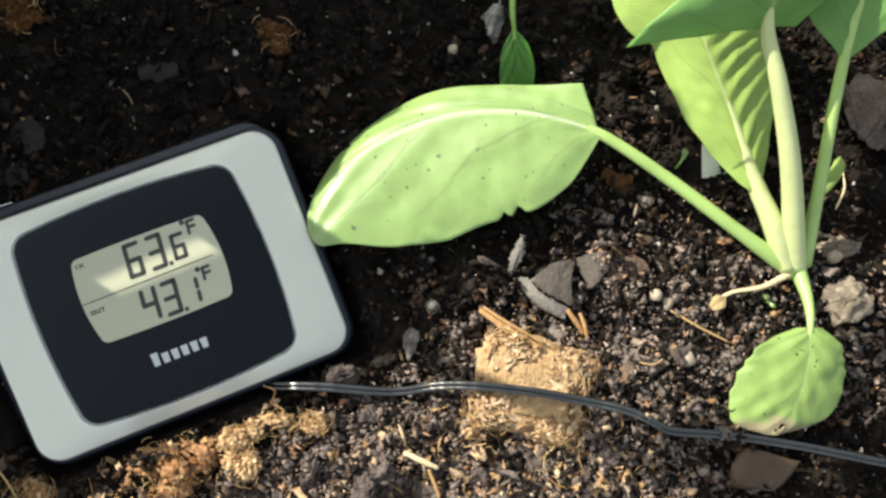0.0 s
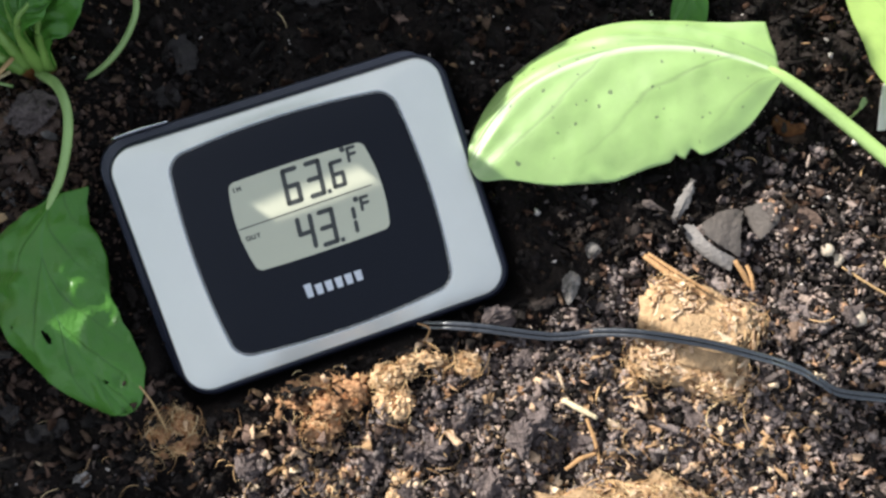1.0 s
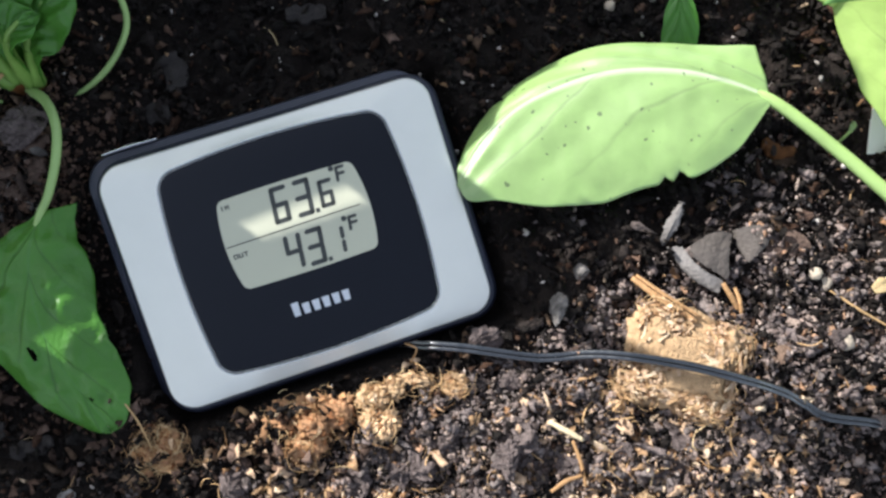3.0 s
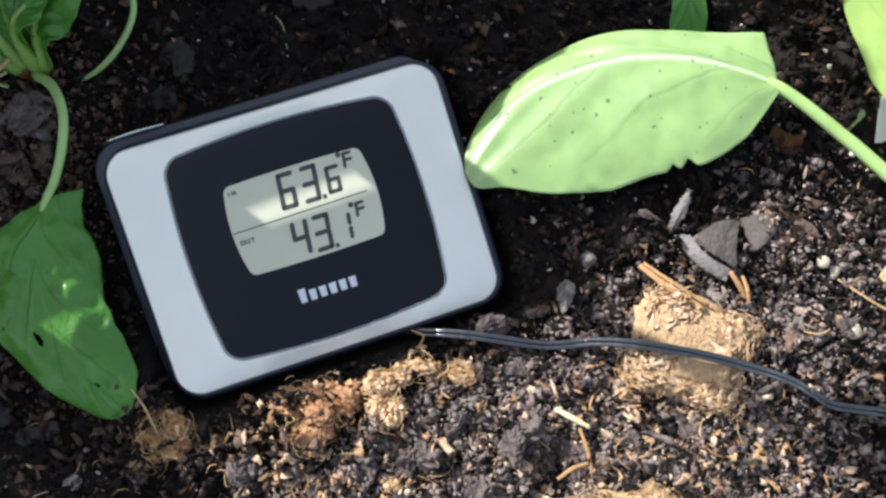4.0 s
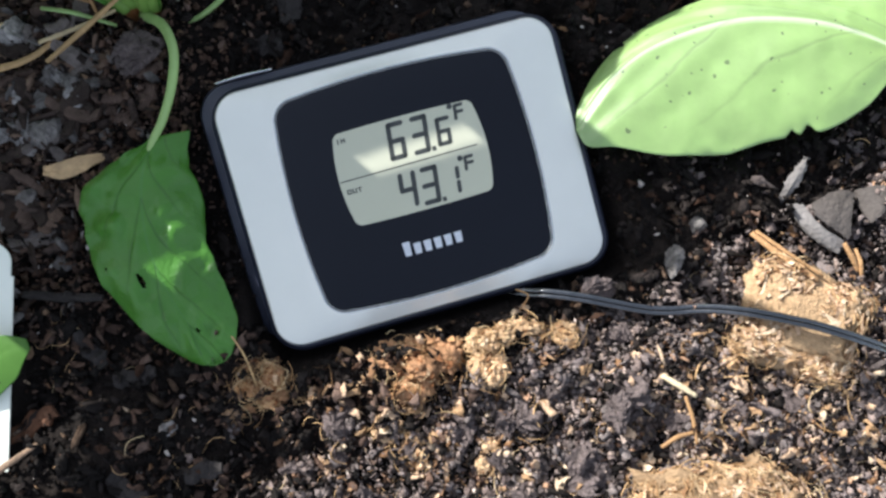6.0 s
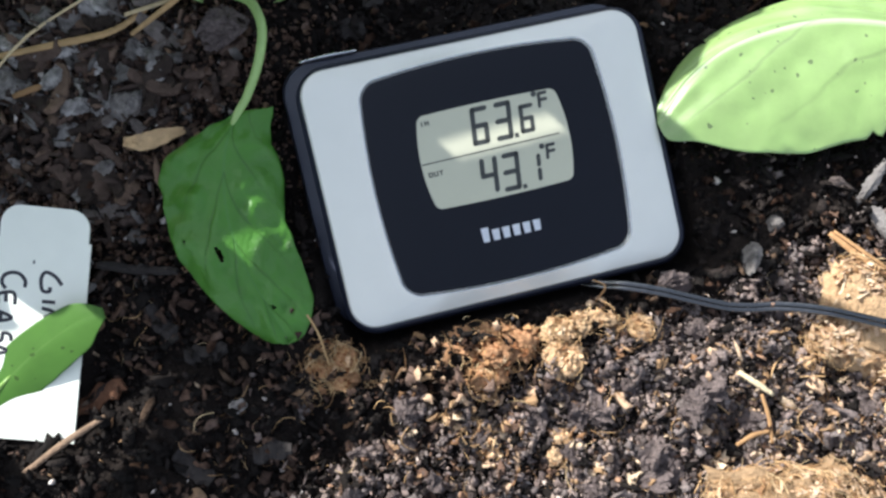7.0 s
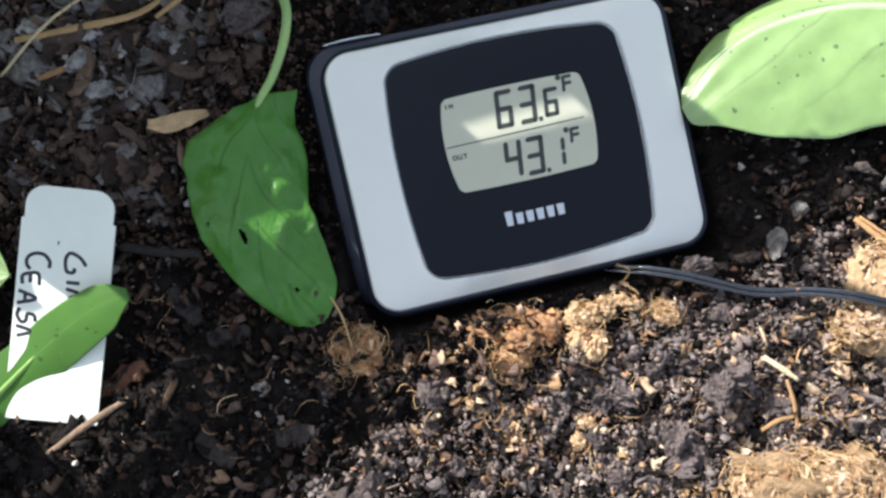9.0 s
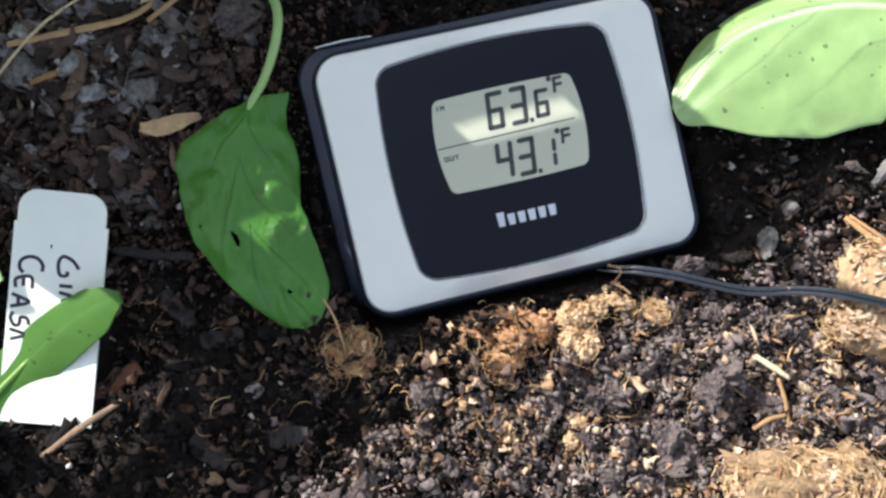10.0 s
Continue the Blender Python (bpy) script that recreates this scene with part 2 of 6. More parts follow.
FIBRE = mat("fibre", (0.54, 0.34, 0.16), 0.8, vary=0.25, scale=300, island=True, tints=[(0.4, (0.34, 0.19, 0.08)), (0.8, (0.6, 0.44, 0.24))])
DRYLEAF = mat("dry_leaf", (0.60, 0.40, 0.21), 0.75, vary=0.35, scale=300, bump=0.6, bump_scale=900)
CASE = mat("case_plastic", (0.014, 0.017, 0.032), 0.42, vary=0.12, scale=150, bump=0.05, bump_scale=4000)
CASE_GREY = mat("back_plastic", (0.028, 0.032, 0.052), 0.38, vary=0.12, scale=150, bump=0.05, bump_scale=4000)
SILVER = mat("silver_paint", (0.825, 0.815, 0.745), 0.24, metal=0.12, vary=0.03, scale=120, bump=0.02, bump_scale=6000)
WINDOW = mat("black_lens", (0.005, 0.006, 0.011), 0.07, vary=0.1, scale=60, spec=0.36)
LCD = mat("lcd", (0.53, 0.525, 0.40), 0.35, vary=0.03, scale=60)
SEGMENT = mat("lcd_segment", (0.05, 0.053, 0.05), 0.4, vary=0.05, scale=60)
PRINT = mat("white_print", (0.6, 0.62, 0.66), 0.5, vary=0.04, scale=200)
POLISHED = mat("polished_edge", (0.88, 0.885, 0.87), 0.22, metal=0.75, vary=0.02, scale=100)
CHROME = mat("chrome_edge", (0.75, 0.76, 0.78), 0.2, metal=1.0, vary=0.02, scale=100)
RUBBER = mat("cable_sheath", (0.006, 0.0065, 0.009), 0.2, vary=0.15, scale=250, spec=0.5)
RUBBER.node_tree.nodes["Principled BSDF"].inputs["IOR"].default_value = 2.2
TAGW = mat("tag_plastic", (0.83, 0.84, 0.74), 0.45, vary=0.04, scale=150, bump=0.03, bump_scale=3000)
INK = mat("ink", (0.02, 0.02, 0.03), 0.5, vary=0.1, scale=300)
STEM_PALE = mat("pale_stem", (0.55, 0.60, 0.30), 0.36, vary=0.12, scale=150, bump=0.2, bump_scale=500)
STEM = mat("stem", (0.36, 0.51, 0.17), 0.38, vary=0.14, scale=180, bump=0.15, bump_scale=700)
STEM_MID = mat("stem_mid", (0.3, 0.44, 0.15), 0.4, vary=0.15, scale=180, bump=0.15, bump_scale=700)
STEM_DARK = mat("stem_dark", (0.2, 0.34, 0.07), 0.4, vary=0.15, scale=180, bump=0.15, bump_scale=700)
STEM_RED = mat("stem_red", (0.25, 0.105, 0.035), 0.45, vary=0.3, scale=250, bump=0.2, bump_scale=700)
LEAF = leaf_mat("leaf_light", (0.330, 0.495, 0.155), (0.72, 0.80, 0.55), (0.38, 0.62, 0.1), 0.30, spec=0.9, rough=0.44, specks=0.27, crease=0.24, fine_line=19.0, pairs=3.4, rib=42.0, pucker=0.0007)
LEAF.node_tree.nodes["Principled BSDF"].inputs["Coat Weight"].default_value = 0.8
LEAF.node_tree.nodes["Principled BSDF"].inputs["Coat Roughness"].default_value = 0.52
LEAF.node_tree.nodes["Principled BSDF"].inputs["Coat IOR"].default_value = 1.85
# sunlight through the ribbed blade is partly put into this bright base colour
LEAF_RIBBED = leaf_mat("leaf_ribbed", (0.43, 0.58, 0.17), (0.66, 0.74, 0.38), (0.55, 0.72, 0.10), 0.4, rough=0.5)
LEAF_OLD = leaf_mat("leaf_old", (0.29, 0.42, 0.13), (0.38, 0.52, 0.2), (0.3, 0.55, 0.08), 0.3, rough=0.5, spots=0.09, dead=0.80)
LEAF_DEEP = leaf_mat("leaf_deep", (0.074, 0.225, 0.024), (0.085, 0.25, 0.04), (0.12, 0.40, 0.025), 0.22, rough=0.42, spec=0.62, pucker=0.0025, cell=60, crease=0.30, fine_line=14.0, pairs=5.0)
LEAF_SMOOTH = leaf_mat("leaf_smooth", (0.082, 0.190, 0.030), (0.13, 0.26, 0.055), (0.13, 0.38, 0.035), 0.2, rough=0.5, pucker=0.0002, specks=0.25, crease=0.05, spec=0.3)
LEAF_MID = leaf_mat("leaf_mid", (0.21, 0.40, 0.12), (0.42, 0.56, 0.26), (0.30, 0.55, 0.07), 0.34, rough=0.5)


# ---- building helpers ----
def fade(x):
    return x * x * (3 - 2 * x)


def lattice(x, y, cell, seed):
    """Smooth value noise on arrays, -1 to 1."""
    g = np.random.RandomState(seed).rand(257, 257) * 2 - 1
    u, v = np.asarray(x) / cell + 61.3, np.asarray(y) / cell + 37.7
    i, j = np.floor(u).astype(int), np.floor(v).astype(int)
    a, b = fade(u - i), fade(v - j)
    q = lambda p, r: g[p % 257, r % 257]
    return (q(i, j) * (1 - a) + q(i + 1, j) * a) * (1 - b) + (q(i, j + 1) * (1 - a) + q(i + 1, j + 1) * a) * b


# The thermometer's face: centre and axes.
FACE_C = Vector((-0.0422, -0.0011, 0.0066))
FACE_X = Vector((0.9259, 0.3773, -0.0200)).normalized()
FACE_N = Vector((0.0914, -0.1721, 0.9808)).normalized()
FACE_Y = FACE_N.cross(FACE_X).normalized()
FACE_X = FACE_Y.cross(FACE_N)


KNOB_RNG = np.random.RandomState(61)
KNOBS = np.c_[KNOB_RNG.uniform(-0.11, 0.17, 330), KNOB_RNG.uniform(-0.135, -0.03, 330), 0.0022 + 0.0048 * KNOB_RNG.rand(330) ** 1.8]


def knobs(x, y):
    """Rounded lumps of loose soil with sharp hollows between them, on arrays."""
    z = np.zeros_like(x)
    inside = (x > -0.12) & (x < 0.18) & (y > -0.145) & (y < -0.02)
    px, py = x[inside], y[inside]
    px, py = px + 0.0014 * lattice(px, py, 0.004, 62), py + 0.0014 * lattice(px, py, 0.004, 63)
    best = np.zeros_like(px)
    for kx, ky, kr in KNOBS:
        d = 1 - ((px - kx) ** 2 + (py - ky) ** 2) / kr**2
        best = np.maximum(best, np.sqrt(np.clip(d, 0, 1)) * kr * 0.75)
    z[inside] = best
    return z


def ground_z(x, y):
    """Height of the soil, on arrays."""
    x, y = np.asarray(x, float), np.asarray(y, float)
    near = np.exp(-((x / 0.5) ** 2 + (y / 0.4) ** 2))
    z = 0.0022 * lattice(x, y, 0.05, 3) + 0.0027 * lattice(x, y, 0.018, 4) + near * (0.0025 * lattice(x, y, 0.0085, 5) + 0.0011 * lattice(x, y, 0.0042, 6) + 0.0006 * lattice(x, y, 0.0021, 8))
    loose = fade(np.clip((x + 0.10) / 0.03, 0, 1)) * fade(np.clip((0.16 - x) / 0.03, 0, 1)) * fade(np.clip((-0.036 - y) / 0.012, 0, 1)) * fade(np.clip((y + 0.13) / 0.02, 0, 1))
    z = z + loose * 0.85 * knobs(x, y)
    z = z - 0.005 * fade(np.clip((y - 0.03) / 0.06, 0, 1))
    z = z + 0.02 * (1 - near) * lattice(x, y, 0.9, 7)
    z = z - 0.006 * np.exp(-(((x - 0.178) / 0.02) ** 2 + ((y + 0.032) / 0.02) ** 2))
    z = z - 0.0065 * np.exp(-(((x - 0.024) / 0.017) ** 2 + ((y - 0.002) / 0.016) ** 2))
    px, py = x - FACE_C.x, y - FACE_C.y
    u, v = np.abs(px * FACE_X.x + py * FACE_X.y), np.abs(-px * FACE_X.y + py * FACE_X.x)
    out = np.maximum(u - 0.047, v - 0.034)
    dip = 1 - fade(np.clip(out / 0.009, 0, 1))
    return z * (1 - dip) + dip * -0.0135


def gz(x, y):
    return float(ground_z(np.array([x]), np.array([y]))[0])


def mesh_from(name, verts, faces, material, smooth=False):
    me = bpy.data.meshes.new(name)
    me.from_pydata([tuple(v) for v in verts], [], [tuple(f) for f in faces])
    me.materials.append(material)
    if smooth:
        me.polygons.foreach_set("use_smooth", [True] * len(me.polygons))
    me.update()
    return me


def from_bm(bm, name, material, smooth=True):
    me = bpy.data.meshes.new(name)
    bmesh.ops.recalc_face_normals(bm, faces=bm.faces)
    bm.to_mesh(me)
    bm.free()
    me.materials.append(material)
    if smooth:
        me.polygons.foreach_set("use_smooth", [True] * len(me.polygons))
    return me


def part(name, me, parent, label=""):
    ob = new(name, me)
    ob.parent = parent
    return tagged(ob, label)


def thing(name, label, category, at=(0, 0, 0), group="", me=None):
    ob = new(name, me)
    ob.location = at
    return tagged(ob, label, category, group)


def spline(points, n):
    """Catmull-Rom through the points, n samples."""
    p = np.array(points, float)
    p = np.vstack([2 * p[0] - p[1], p, 2 * p[-1] - p[-2]])
    t = np.linspace(0, len(p) - 3 - 1e-9, n)
    i = t.astype(int)
    f = (t - i)[:, None]
    a, b, c, d = p[i], p[i + 1], p[i + 2], p[i + 3]
    return 0.5 * (2 * b + (c - a) * f + (2 * a - 5 * b + 4 * c - d) * f**2 + (3 * b - a - 3 * c + d) * f**3)


def tube(name, points, radii, material, n=40, sides=10, flat=1.0, jitter=0.0, seed=0):
    """A swept, closed stem; radii along it; flat squeezes it upright."""
    c = spline(points, n)
    r = np.interp(np.linspace(0, 1, n), np.linspace(0, 1, len(radii)), radii)
    rng = np.random.RandomState(seed)
    t = np.gradient(c, axis=0)
    t /= np.linalg.norm(t, axis=1)[:, None]
    up = np.where(np.abs(t[:, 2:]) > 0.9, [[1.0, 0, 0]], [[0, 0, 1.0]])
    a = np.cross(up, t)
    a /= np.linalg.norm(a, axis=1)[:, None]
    b = np.cross(t, a)
    th = np.linspace(0, 2 * np.pi, sides, endpoint=False)
    ring = r[:, None] * (1 + jitter * rng.randn(n, sides))
    v = c[:, None] + ring[..., None] * (np.cos(th)[None, :, None] * a[:, None] + flat * np.sin(th)[None, :, None] * b[:, None])
    v = v.reshape(-1, 3)
    f = [(i * sides + j, i * sides + (j + 1) % sides, (i + 1) * sides + (j + 1) % sides, (i + 1) * sides + j) for i in range(n - 1) for j in range(sides)]
    f += [tuple(range(sides))[::-1], tuple(range((n - 1) * sides, n * sides))]
    return mesh_from(name, v, f, material, True)


def blade(name, mid, left, right, material, drop_l=None, drop_r=None, bulge=0.12, ripple=0.0006, veins=0.00022, seed=1, n=56, m=40, thick=0.00035, bites=(), chord=None, holes=(), jag=0.012, ribs=4.6, smooth_left=1.0):
    """A leaf blade: midrib points, half-widths to the left and right of the way along it, and how far each edge hangs below the midrib (m)."""
    c = spline(mid, n)
    s = np.linspace(0, 1, n)
    k = len(mid)
    at = np.linspace(0, 1, k)

    def prof(w, default=0.0):
        w = w if w is not None else [default] * k
        return spline(np.c_[at, np.array(w, float)], n)[:, 1]

    wl, wr = np.maximum(prof(left), 0.0), np.maximum(prof(right), 0.0)
    dl, dr = prof(drop_l), prof(drop_r)
    bite_l, bite_r = 0 * s, 0 * s
    for a0, depth, size, sgn in bites:
        cut = depth * np.exp(-(((s - a0) / size) ** 2))
        if sgn > 0:
            bite_l = bite_l + cut
        else:
            bite_r = bite_r + cut
    t = np.gradient(c, axis=0)
    t[:, 2] = 0
    for _ in range(3):
        t[1:-1] = (t[:-2] + t[1:-1] + t[2:]) / 3
    t /= np.linalg.norm(t, axis=1)[:, None]
    if chord is not None:
        t = np.tile(np.array([*chord, 0.0]) / math.hypot(*chord), (n, 1))
    side = np.c_[-t[:, 1], t[:, 0], 0 * s]
    rng = np.random.RandomState(seed)
    edge_wave = 1 + jag * np.interp(s, np.linspace(0, 1, 24), rng.randn(24))
    verts, uvs = [], []
    for v in np.linspace(-1, 1, m):
        w, d, cut = (wr, dr, bite_r) if v < 0 else (wl, dl, bite_l)
        q = abs(v)
        w = w * (1 - cut * q**14)
        p = c + side * (np.sign(v) * q * w * (edge_wave if q > 0.8 else 1))[:, None]
        p[:, 2] += -d * q**1.6 + bulge * w * (q - q * q)
        p[:, 2] += veins * np.minimum(1, w / (0.45 * w.max() + 1e-9)) * (smooth_left if v > 0 else 1) * np.minimum(1, q * 6) * np.sin((s * ribs - 1.85 * q**0.8 + 0.12 * np.sin(9 * s + seed)) * 2 * np.pi) * (1 - q * 0.5)
        p[:, 2] += ripple * q * lattice(p[:, 0] + seed, p[:, 1], 0.009, 40 + seed) + ripple * 0.6 * lattice(p[:, 0], p[:, 1] + seed, 0.004, 50 + seed) * min(1, q * 3)
        verts.append(p)
        uvs.append(np.c_[s, np.full(n, v * 0.5 + 0.5)])
    V, U = np.array(verts), np.array(uvs)
    top, N = V.reshape(-1, 3), m * n
    gi = np.gradient(V, axis=1)
    gj = np.gradient(V, axis=0)
    nn = np.cross(gi, gj)
    nn /= np.linalg.norm(nn, axis=2)[..., None] + 1e-12
    nn[nn[..., 2] < 0] *= -1
    taper = 1 + 1.5 * np.exp(-(np.linspace(-1, 1, m) / 0.05) ** 2)
    low = (V - nn * thick * taper[:, None, None]).reshape(-1, 3)
    faces = []
    for j in range(m - 1):
        for i in range(n - 1):
            q = (j * n + i, j * n + i + 1, (j + 1) * n + i + 1, (j + 1) * n + i)
            cs, cv = (i + 0.5) / (n - 1), 2 * (j + 0.5) / (m - 1) - 1
            if any(((cs - h0) / hs) ** 2 + ((cv - h1) / hv) ** 2 < 1 for h0, h1, hs, hv in holes):
                continue
            faces.append(q)
            faces.append(tuple(N + z for z in q[::-1]))
    rim = [i for i in range(n)] + [j * n + n - 1 for j in range(1, m)] + [(m - 1) * n + i for i in range(n - 2, -1, -1)] + [j * n for j in range(m - 2, 0, -1)]
    for a0, b0 in zip(rim, rim[1:] + rim[:1]):
        faces.append((b0, a0, N + a0, N + b0))
    me = mesh_from(name, np.vstack([top, low]), faces, material, True)
    lay = me.uv_layers.new(name="uv")
    flat_uv = np.vstack([U.reshape(-1, 2)] * 2)
    idx = np.empty(len(me.loops), int)
    me.loops.foreach_get("vertex_index", idx)
    lay.data.foreach_set("uv", flat_uv[idx].ravel())
    return me


def lump(name, size, material, seed, rough=0.22, detail=3):
    """A stone, crumb or clod: a knocked-about ball of the given half-sizes."""
    bm = bmesh.new()
    bmesh.ops.create_icosphere(bm, subdivisions=detail, radius=1)
    off = Vector((seed * 3.1, seed * 1.7, seed * 0.9))
    for v in bm.verts:
        d = v.co.normalized()
        k = 1 + rough * (1.6 * noise.noise(d * 1.3 + off) + 0.5 * noise.noise(d * 3.5 + off) + 0.42 * noise.noise(d * 7.8 + off) + 0.3 * noise.noise(d * 17 + off))
        v.co = Vector((d.x * size[0], d.y * size[1], d.z * size[2])) * k
    return from_bm(bm, name, material)


def angular(name, size, material, seed, rough=0.12):
    """A broken stone: the hull of knocked points, its faces roughened."""
    rng = random.Random(seed)
    bm = bmesh.new()
    for _ in range(15):
        d = Vector((rng.gauss(0, 1), rng.gauss(0, 1), rng.gauss(0, 1))).normalized() * rng.uniform(0.8, 1.12)
        bm.verts.new((d.x * size[0], d.y * size[1], d.z * size[2]))
    hull = bmesh.ops.convex_hull(bm, input=bm.verts)
    bmesh.ops.delete(bm, geom=list({g for g in hull["geom_unused"] + hull["geom_interior"] if isinstance(g, bmesh.types.BMVert)}), context="VERTS")
    bmesh.ops.bevel(bm, geom=bm.edges[:], offset=min(size) * 0.10, segments=1, affect="EDGES")
    bmesh.ops.triangulate(bm, faces=bm.faces[:])
    bmesh.ops.subdivide_edges(bm, edges=bm.edges[:], cuts=2, use_grid_fill=True)
    k, off = 1 / max(size), Vector((seed, seed * 0.7, 0))
    for v in bm.verts:
        d = v.co.normalized()
        v.co += d * min(size) * rough * (noise.noise(v.co * k * 3 + off) + 0.7 * noise.noise(v.co * k * 8 + off) + 0.4 * noise.noise(v.co * k * 17 + off))
    me = from_bm(bm, name, material, True)
    me.set_sharp_from_angle(angle=radians(28))
    return me


def chip(name, length, width, thick, material, seed, bend=0.1):
    """A splinter of bark or wood: a split, ragged slab."""
    rng = random.Random(seed)
    bm = bmesh.new()
    n = 9
    rows = []
    for i in range(n):
        s = i / (n - 1)
        w = width * (0.35 + 0.65 * math.sin(math.pi * min(max(s * 0.9 + 0.07, 0), 1)) ** 0.5) * rng.uniform(0.85, 1.12)
        z = bend * length * (s - 0.5) ** 2 * 4
        y0 = width * 0.15 * rng.uniform(-1, 1)
        t = thick * rng.uniform(0.7, 1.15)
        x = (s - 0.5) * length
        rows.append([bm.verts.new((x, y0 + a * w / 2 * k, z + h * t)) for a, h, k in ((-1, 0, 1), (-0.9, 0.7, 1), (-0.3, 1.05, 1), (0.35, 0.9, 1), (1, 0.6, 0.95), (0.95, 0, 1))])
    for r, q in zip(rows, rows[1:]):
        for j in range(6):
            bm.faces.new((r[j], r[(j + 1) % 6], q[(j + 1) % 6], q[j]))
    bm.faces.new(rows[0][::-1])
    bm.faces.new(rows[-1])
    return from_bm(bm, name, material, False)


def grains(name, label, category, count, region, size, material, seed, kind="grain", power=2.2, sink=0.25, density=None, heap=0.0):
    """Countless loose bits strewn over the soil, one mesh."""
    rng = np.random.RandomState(seed)
    x0, x1, y0, y1 = region
    P = np.c_[rng.uniform(x0, x1, count * 3), rng.uniform(y0, y1, count * 3)]
    if density is not None:
        P = P[rng.rand(len(P)) < density(P[:, 0], P[:, 1])]
    P = P[:count]
    px, py = P[:, 0] - FACE_C.x, P[:, 1] - FACE_C.y
    u, v = np.abs(px * FACE_X.x + py * FACE_X.y), np.abs(-px * FACE_X.y + py * FACE_X.x)
    P = P[(u > 0.0515) | (v > 0.0395)]
    P = P[(np.abs(P[:, 0] + 0.1545) > 0.0135) | (P[:, 1] < -0.0915) | (P[:, 1] > -0.0600)]  # none pierce the name tag
    k = len(P)
    r = size[0] + (size[1] - size[0]) * rng.rand(k) ** power
    base = []
    if kind in ("grain", "crumb"):
        bm = bmesh.new()
        bmesh.ops.create_icosphere(bm, subdivisions=1 if kind == "grain" else 2, radius=1)
        bv = np.array([v.co[:] for v in bm.verts])
        bf = np.array([[v.index for v in f.verts] for f in bm.faces])
        bm.free()
        for i in range(40):
            wild = 0.42 if kind == "grain" else 0.2
            q = bv * (1 + wild * rng.randn(len(bv), 1)).clip(0.25, 1.9)
            lobes = rng.randn(3, 3)
            q = q * (1 + 0.25 * np.sin(bv @ lobes.T * 2.2).sum(1, keepdims=True) / 1.7)
            base.append(q * rng.uniform(0.35, 1.25, (1, 3)))
    elif kind == "cluster":  # crumbs of stuck grains
        ov = np.array([(1, 0, 0), (-1, 0, 0), (0, 1, 0), (0, -1, 0), (0, 0, 1), (0, 0, -1)], float)
        of = np.array([(0, 2, 4), (2, 1, 4), (1, 3, 4), (3, 0, 4), (2, 0, 5), (1, 2, 5), (3, 1, 5), (0, 3, 5)])
        m_ = 22
        bf = np.vstack([of + 6 * i for i in range(m_)])
        for i in range(30):
            shape = rng.uniform(0.6, 1.25, 3)
            q = []
            for j in range(m_):
                d = rng.randn(3)
                d *= rng.uniform(0.25, 0.85) / np.linalg.norm(d)
                turn, _ = np.linalg.qr(rng.randn(3, 3))
                q.append((ov * rng.uniform(0.2, 0.5, (6, 1)) * rng.uniform(0.6, 1.3, (1, 3))) @ turn + d * shape)
            base.append(np.vstack(q))
    elif kind == "tiny":
        bv = np.array([(1, 0, 0), (-1, 0, 0), (0, 1, 0), (0, -1, 0), (0, 0, 1), (0, 0, -1)], float)
        bf = np.array([(0, 2, 4), (2, 1, 4), (1, 3, 4), (3, 0, 4), (2, 0, 5), (1, 2, 5), (3, 1, 5), (0, 3, 5)])
        for i in range(16):
            base.append(bv * rng.uniform(0.4, 1.3, (6, 1)) + 0.15 * rng.randn(6, 3))
    elif kind == "shred":
        a4, b3 = np.meshgrid(np.linspace(-1, 1, 5), np.linspace(-1, 1, 3))
        for i in range(40):
            asp = rng.uniform(0.2, 0.6)
            x = a4 + 0.22 * rng.randn(3, 5)
            y = asp * (b3 * (0.35 + 0.65 * np.sqrt(np.clip(1.1 - a4 * a4, 0.05, 1))) + 0.3 * rng.randn(3, 5))
            z = 0.22 * rng.randn(3, 5) + rng.uniform(-0.5, 0.5) * a4 * a4 + rng.uniform(-0.6, 0.6) * y * a4
            top = np.stack([x, y, z + 0.07], -1).reshape(-1, 3)
            base.append(np.vstack([top, top - [0, 0, 0.2]]))
        bf, rim5 = [], [0, 1, 2, 3, 4, 9, 14, 13, 12, 11, 10, 5]
        for r_ in range(2):
            for c_ in range(4):
                q0 = r_ * 5 + c_
                bf += [(q0, q0 + 1, q0 + 6), (q0, q0 + 6, q0 + 5), (15 + q0, 15 + q0 + 6, 15 + q0 + 1), (15 + q0, 15 + q0 + 5, 15 + q0 + 6)]
        for u0, u1 in zip(rim5, rim5[1:] + rim5[:1]):
            bf += [(u1, u0, 15 + u0), (u1, 15 + u0, 15 + u1)]
        bf = np.array(bf)
    elif kind in ("flake", "splinter"):
        g = 6
        for i in range(30):
            th = np.linspace(0, 2 * np.pi, g, endpoint=False) + rng.uniform(-0.3, 0.3, g)
            rad = rng.uniform(0.55, 1.15, g)
            wide = rng.uniform(0.5, 1.0) if kind == "flake" else rng.uniform(0.10, 0.24)
            o = np.c_[rad * np.cos(th), wide * rad * np.sin(th)]
            th_k = rng.uniform(0.08, 0.2)
            warp = rng.uniform(-0.35, 0.35, 2)
            top = np.c_[o, th_k + warp[0] * o[:, 0] ** 2 + warp[1] * o[:, 0] * o[:, 1] + 0.04 * rng.randn(g)]
            base.append(np.vstack([top, top * [1, 1, 1] - [0, 0, th_k * 2]]))
        bf = [(0, i, i + 1) for i in range(1, g - 1)] + [(g, g + i + 1, g + i) for i in range(1, g - 1)]
        for i in range(g):
            j = (i + 1) % g
            bf += [(i, g + i, g + j), (i, g + j, j)]
